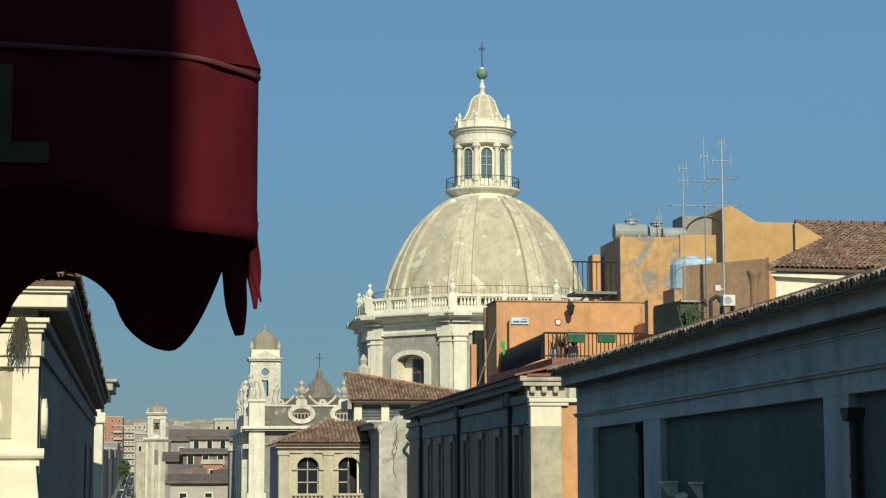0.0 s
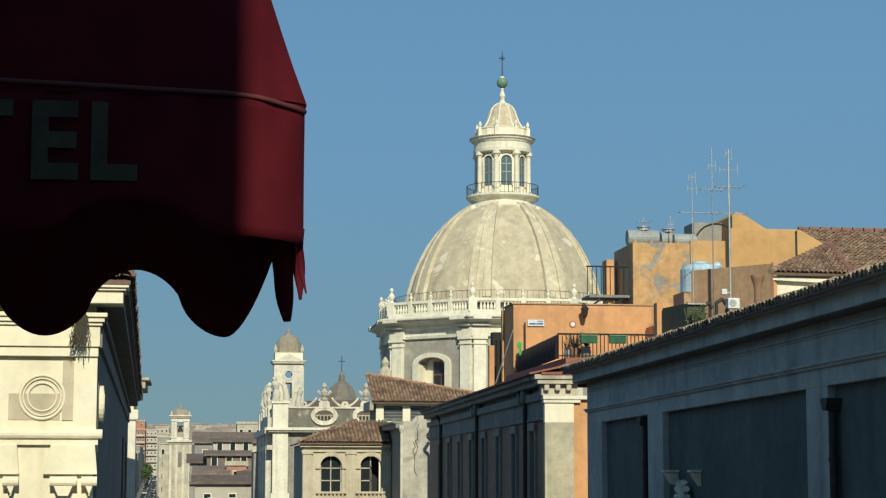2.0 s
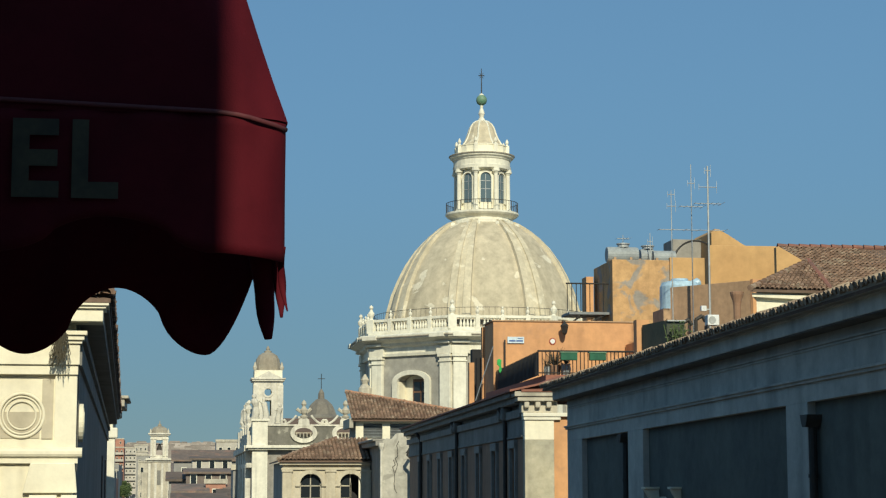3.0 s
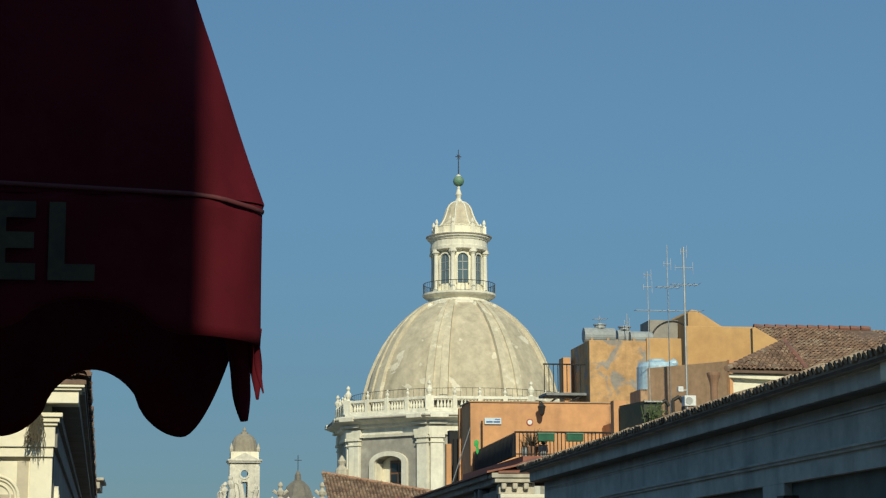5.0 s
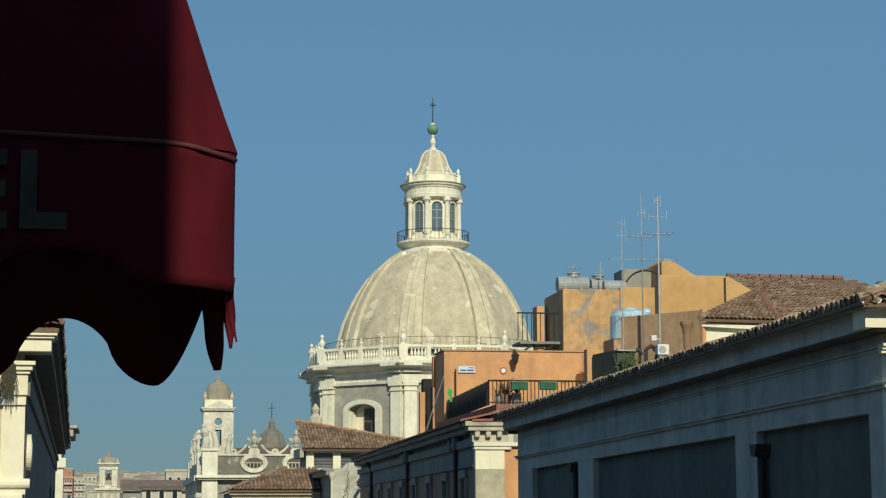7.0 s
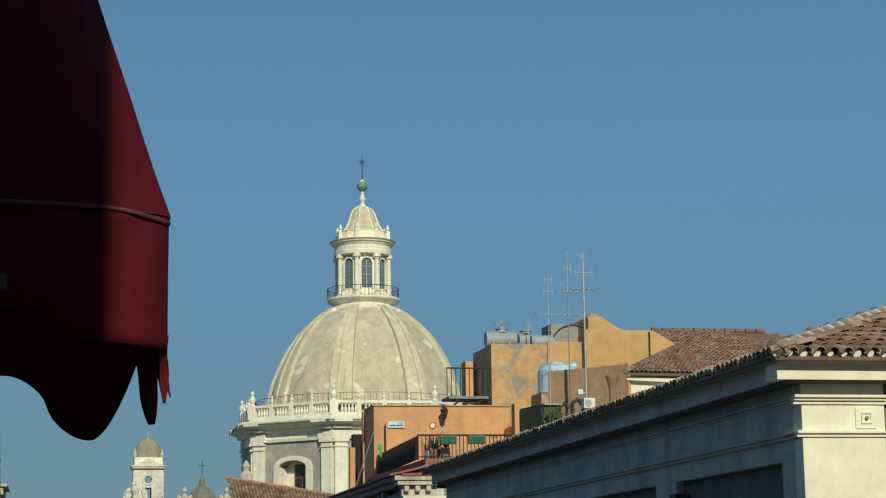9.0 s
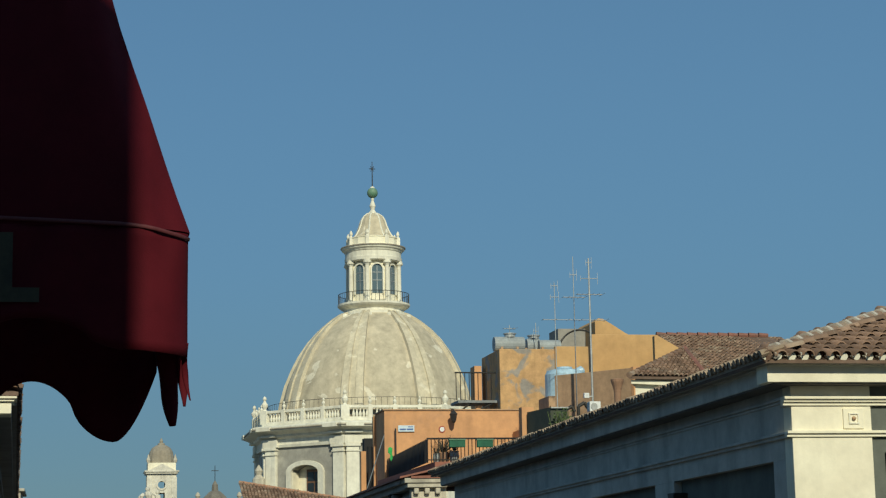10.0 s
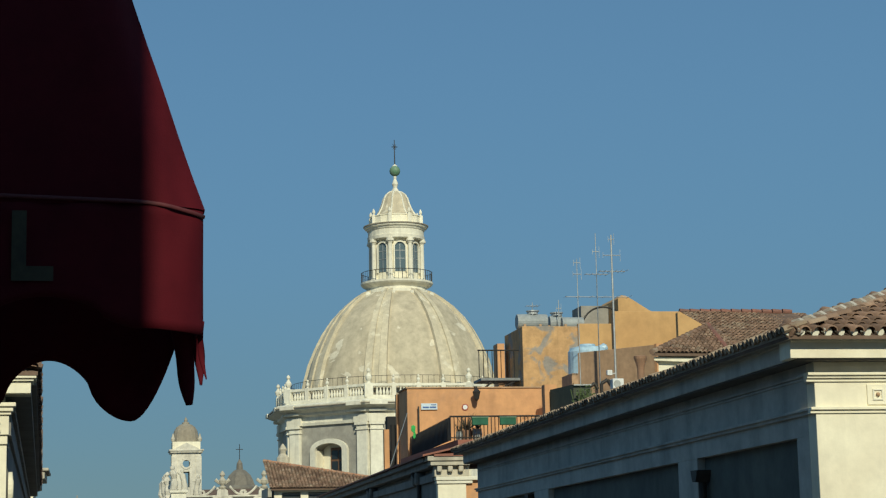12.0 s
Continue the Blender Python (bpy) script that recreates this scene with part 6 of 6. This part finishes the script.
def fold(d, z):
    """Soft creases that fan out of the awning's outer corner; d is the distance from the edge."""
    near = max(0.0, 1 - d / 0.5)
    return near * (0.012 * math.sin(9 * z + 16 * d) + 0.008 * math.sin(31 * d + 3 * z))


def panel(name, x0, x1, y, ztop, zlow, sag=0.0, n=150, th=0.012, curl=0.0, label=""):
    bm = B()
    rows = 12
    front, back = [], []
    for i in range(n + 1):
        x = x0 + (x1 - x0) * i / n
        c0, c1 = [], []
        zt, zl = ztop(x), zlow(x)
        for j in range(rows + 1):
            f = j / rows
            z = zt + (zl - zt) * f
            w = 0.012 * math.sin(x * 7 + f * 2) * f + 0.008 * math.sin(x * 17 + f * 5)
            bend = curl * max(0.0, (x - (x1 - 0.32)) / 0.32) ** 2
            w += fold(x1 - x, z) if curl else 0.0
            c0.append(bm.verts.new((x + 0.02 * sag * math.sin(math.pi * f), y + w + bend, z)))
            c1.append(bm.verts.new((x + 0.02 * sag * math.sin(math.pi * f), y + w + bend + th, z)))
        front.append(c0)
        back.append(c1)
    for i in range(n):
        for j in range(rows):
            bm.faces.new((front[i][j], front[i + 1][j], front[i + 1][j + 1], front[i][j + 1]))
            bm.faces.new((back[i][j], back[i][j + 1], back[i + 1][j + 1], back[i + 1][j]))
        bm.faces.new((front[i][rows], front[i + 1][rows], back[i + 1][rows], back[i][rows]))
        bm.faces.new((front[i][0], back[i][0], back[i + 1][0], front[i + 1][0]))
    for j in range(rows):
        bm.faces.new((front[n][j], back[n][j], back[n][j + 1], front[n][j + 1]))
    return part(name, bm, M_AWNING, aw, label, smooth=True)


SEAM = 15.87
# sloped gable above the seam, curving away at its outer edge
EDGE = [(15.87, XE), (16.05, 0.505), (16.47, 0.365), (17.09, 0.16), (18.0, -0.096)]
bm = B()
prev = None
for j in range(41):
    z = 15.87 + (18.0 - 15.87) * j / 40
    e = float(np.interp(z, [p[0] for p in EDGE], [p[1] for p in EDGE]))
    cols = []
    for i in range(61):
        d = (e - AX0) * (1 - i / 60) ** 2
        x = e - d
        y = AYN + CURL * max(0.0, 1 - d / 0.32) ** 2 + fold(d, z)
        cols.append((bm.verts.new((x, y, z)), bm.verts.new((x, y + 0.012, z))))
    if prev:
        for i in range(60):
            bm.faces.new((prev[i][0], prev[i + 1][0], cols[i + 1][0], cols[i][0]))
            bm.faces.new((prev[i][1], cols[i][1], cols[i + 1][1], prev[i + 1][1]))
        bm.faces.new((prev[60][0], prev[60][1], cols[60][1], cols[60][0]))
    prev = cols
part("gable", bm, M_AWNING, aw, smooth=True)
bm = B()
prism(bm, [(XE - 0.012, SEAM), (XE, SEAM), (0.505, 16.05), (0.365, 16.47), (0.16, 17.09), (-0.096, 18.0), (-0.116, 18.0), (0.14, 17.09), (0.345, 16.47), (0.485, 16.05)], "y", AYN + CURL + 0.01, AYF)
part("sloped_top", bm, M_AWNING, aw)
side = panel("side_panel", AX0, XE - 0.01, AYN, lambda x: SEAM, lambda x: hem(x, 15.35, 15.17, -0.30, 1.16) if x < 0.2 else 15.18 - 0.06 * (x - 0.2), curl=CURL)
far = panel("far_panel", AX0 * 1.2, 0.50, AYF, lambda x: SEAM, lambda x: hem(x, 15.26, 14.85, -0.33, 1.10) if x < 0.22 else 14.85 + 0.45 * ((x - 0.22) / 0.27) ** 1.7)
bm = B()
box(bm, XE - 0.03, XE - 0.015, AYN + CURL + 0.02, AYF, 15.2, SEAM)
part("front_panel", bm, M_AWNING, aw)
def tube(bm, pts, radii, n=8):
    """One continuous tube along the points."""
    rings = []
    for k, (p, r) in enumerate(zip(pts, radii)):
        d = (pts[min(k + 1, len(pts) - 1)] - pts[max(k - 1, 0)]).normalized()
        a = d.cross(Vector((0, 1, 0)) if abs(d.y) < 0.9 else Vector((1, 0, 0))).normalized()
        b = d.cross(a)
        rings.append([bm.verts.new(p + r * (a * math.cos(i * math.tau / n) + 0.5 * b * math.sin(i * math.tau / n))) for i in range(n)])
    for p, q in zip(rings, rings[1:]):
        for i in range(n):
            bm.faces.new((p[i], p[(i + 1) % n], q[(i + 1) % n], q[i]))
    bm.faces.new(rings[0][::-1])
    bm.faces.new(rings[-1])


# torn strips: root, tip, width and distance of each; two hang inside, one is caught by the sun
for (x0, z0), (x1, z1), wd, sway, y in (((0.492, 15.36), (0.513, 14.82), 0.17, -0.012, AYN + 0.8), ((0.535, 15.34), (0.578, 14.93), 0.085, 0.012, AYN + 0.75), ((0.545, 15.24), (0.578, 14.915), 0.042, -0.012, AYN + CURL + 0.03)):
    bm = B()
    fs = [i / 12 for i in range(13)]
    mids = [Vector((x0 + (x1 - x0) * f + sway * math.sin(math.pi * f), y + 0.03 * math.sin(5 * f + 9 * x0), z0 + (z1 - z0) * f)) for f in fs]
    tube(bm, mids, [0.5 * wd * (1.0 + 0.16 * math.sin(f * 8 + x0 * 40)) * (1 - 0.78 * f ** 1.7) for f in fs], 10)
    part("torn_flap", bm, M_AWNING, aw, "torn hanging strip of canvas", smooth=True)
bm = B()
xs = [AX0 + (XE - 0.006 - AX0) * i / 60 for i in range(61)]
tube(bm, [Vector((x, AYN - 0.012 + CURL * max(0.0, (x - XE + 0.32) / 0.32) ** 2 + fold(max(0.0, XE - x), SEAM), SEAM + 0.045 * (0.53 - x) / 1.4 - 0.035 * max(0, (x - 0.1) / 0.43) ** 2)) for x in xs], [0.012] * 61)
part("piping", bm, M_PIPING, aw, "faded piped seam", smooth=True)
bm = B()
rod(bm, (XE - 0.03, AYN + CURL + 0.03, SEAM - 0.03), (XE - 0.02, AYF, SEAM - 0.03), 0.025, 8)
rod(bm, (AX0, AYN + 0.26, SEAM - 0.03), (XE - 0.03, AYN + 0.26, SEAM - 0.03), 0.02, 8)
rod(bm, (AX0, AYF - 0.05, SEAM - 0.03), (XE - 0.02, AYF - 0.05, SEAM - 0.03), 0.02, 8)
part("frame", bm, M_STEEL, aw)
for ch, x in (("T", -1.09), ("E", -0.775), ("L", -0.49)):
    fc = bpy.data.curves.new("letter", "FONT")
    fc.body, fc.size, fc.extrude, fc.offset = ch, 0.52, 0.002, 0.018
    tmp = new("letter_curve", fc)
    bpy.context.view_layer.update()
    me = bpy.data.meshes.new_from_object(tmp.evaluated_get(bpy.context.evaluated_depsgraph_get()))
    bpy.data.objects.remove(tmp)
    me.name = "letter"
    me.materials.clear()
    me.materials.append(M_LETTER)
    lo = min(v.co.x for v in me.vertices)
    wd = max(v.co.x for v in me.vertices) - lo
    hi = max(v.co.y for v in me.vertices)
    me.transform(Matrix.Translation((x, AYN - 0.024, 15.45)) @ Matrix.Rotation(radians(90), 4, "X") @ Matrix.Diagonal((0.225 / wd, 0.37 / hi, 1, 1)) @ Matrix.Translation((-lo, 0, 0)))
    ob = new("letter", me)
    ob.parent = aw
    ob.matrix_parent_inverse = Matrix.Translation(aw.location).inverted()
    tagged(ob, "pale painted letter")
# the pattern above is cut to a smaller gauge than the awning hangs
GAUGE = Matrix.Translation((-0.007, -0.108, -8.418)) @ Matrix.Scale(1.6, 4)
for ob in aw.children:
    ob.data.transform(GAUGE)

# ---- the hotel the awning hangs on, beside and behind the viewpoint; partly unseen shade blocks ----
ht = thing("hotel", "plain rendered hotel facade with unseen blocks added to shade the awning", "building", (-6, 5, 0))
boxes("street_wall", M_HOTEL, ht, [(-9, -3.2, -3.2, 21, 0, 19.5)])
# unseen block added so that its shadow edge falls on the awning
boxes("projecting_bay", M_HOTEL, ht, [(-9, 0.74, -12, -3.2, 0, 30.3)])
# unseen slab added overhead to cut sky light on the awning
boxes("overhang", M_HOTEL, ht, [(-9, 0.30, -3.2, 9.2, 19.3, 20.4)])
boxes("balcony_slab", M_HOTEL, ht, [(-3.2, 1.2, -3.2, 4.5, 12.2, 12.45)], bevel=0.02)
# never in view: added to close the street and hold back sky light
oh = thing("opposite_house", "unseen plain block across the street, added to cut sky light", "house", (15, -15, 0))
boxes("wall", M_HOTEL, oh, [(11, 20, -40, 8, 0, 19)])

# ---- roof tiles of the nearest roofs ----
tile_roof(roof, (EX, EY, EZ), (0, 1, -FALL), (1, 0, K), 139, 12, pitch=0.185, keep=lambda a, b: b / ky < a + 0.1, near=lambda a, b: b < 0.2, seed=11)
tile_roof(hip, (EX, EY, EZ), (1, 0, 0), (0, 1, K), 50, 12, pitch=0.20, keep=lambda a, b: b / ky < a + 0.1, near=lambda a, b: a < 3.6, seed=12)
bm = B()
for i in range(15):
    p, q = Vector((EX + 0.05, EY + 0.05, EZ + 0.06)), Vector((EX + 4.2, EY + 4.2, EZ + 0.06 + 4.15 * K))
    rod(bm, p.lerp(q, i / 15), p.lerp(q, (i + 0.97) / 15), 0.105, 8, 0.09)
part("hip_tiles", bm, M_TILE, hip)
bm = B()
for i in range(15):
    p, q = Vector((EX + 0.05, EY + 0.05, EZ + 0.06)), Vector((EX + 4.2, EY + 4.2, EZ + 0.06 + 4.15 * K))
    c = p.lerp(q, (i + 0.98) / 15)
    rod(bm, c - (q - p).normalized() * 0.05, c + (q - p).normalized() * 0.05, 0.125, 8)
for i in range(40):
    p, q = Vector((EX + 0.05, EY + 0.05, EZ + 0.02)), Vector((EX + 4.2, EY + 4.2, EZ + 0.02 + 4.15 * K))
    c = p.lerp(q, (i + 0.5) / 40) + Vector((0.09, -0.09, 0.0))
    rod(bm, c, c + (q - p).normalized() * 0.1, 0.05 + 0.02 * math.sin(i * 2.3), 6)
part("mortar", bm, M_MORTAR, hip, "pale ridge mortar")
# pale bedding mortar between the tiles along both eaves
bm = B()
rnd = random.Random(19)
for i in range(139):
    y = EY + 0.185 * i + 0.03 + rnd.uniform(-0.02, 0.02)
    z = EZ - FALL * (y - EY) + 0.06 + rnd.uniform(-0.012, 0.015)
    rod(bm, (EX - 0.03, y, z - 0.01), (EX + rnd.uniform(0.2, 0.45), y, z + 0.34 * K), rnd.uniform(0.05, 0.066), 7, 0.04)
tagged(part("eave_mortar", bm, mat("sandy_bedding_mortar", (0.37, 0.285, 0.20), (0.27, 0.20, 0.14), 3.0, per_piece=0.3), roof, "sandy bedding mortar"), kind="stuff")
bm = B()
for i in range(50):
    x = EX + 0.06 + 0.2 * i
    rod(bm, (x, EY + 0.05, EZ + 0.035), (x, EY + 0.16, EZ + 0.06), 0.062 + rnd.uniform(-0.012, 0.008), 8)
tagged(part("eave_mortar", bm, M_WHITEST, hip, "white mortar plugs"), kind="stuff")
tile_roof(LR, tuple(ROTL @ Vector((0.45, -0.55, 16.74))), tuple(ROTL.to_3x3() @ Vector((0, 1, 0))), tuple(ROTL.to_3x3() @ Vector((-1, 0, 0.27))), 196, 2, near=lambda a, b: a < 8, seed=13)
tile_roof(LR, tuple(ROTL @ Vector((0.45, -0.6, 16.74))), tuple(ROTL.to_3x3() @ Vector((-1, 0, 0))), tuple(ROTL.to_3x3() @ Vector((0, 1, 0.21))), 20, 6, near=lambda a, b: a < 2, seed=14)
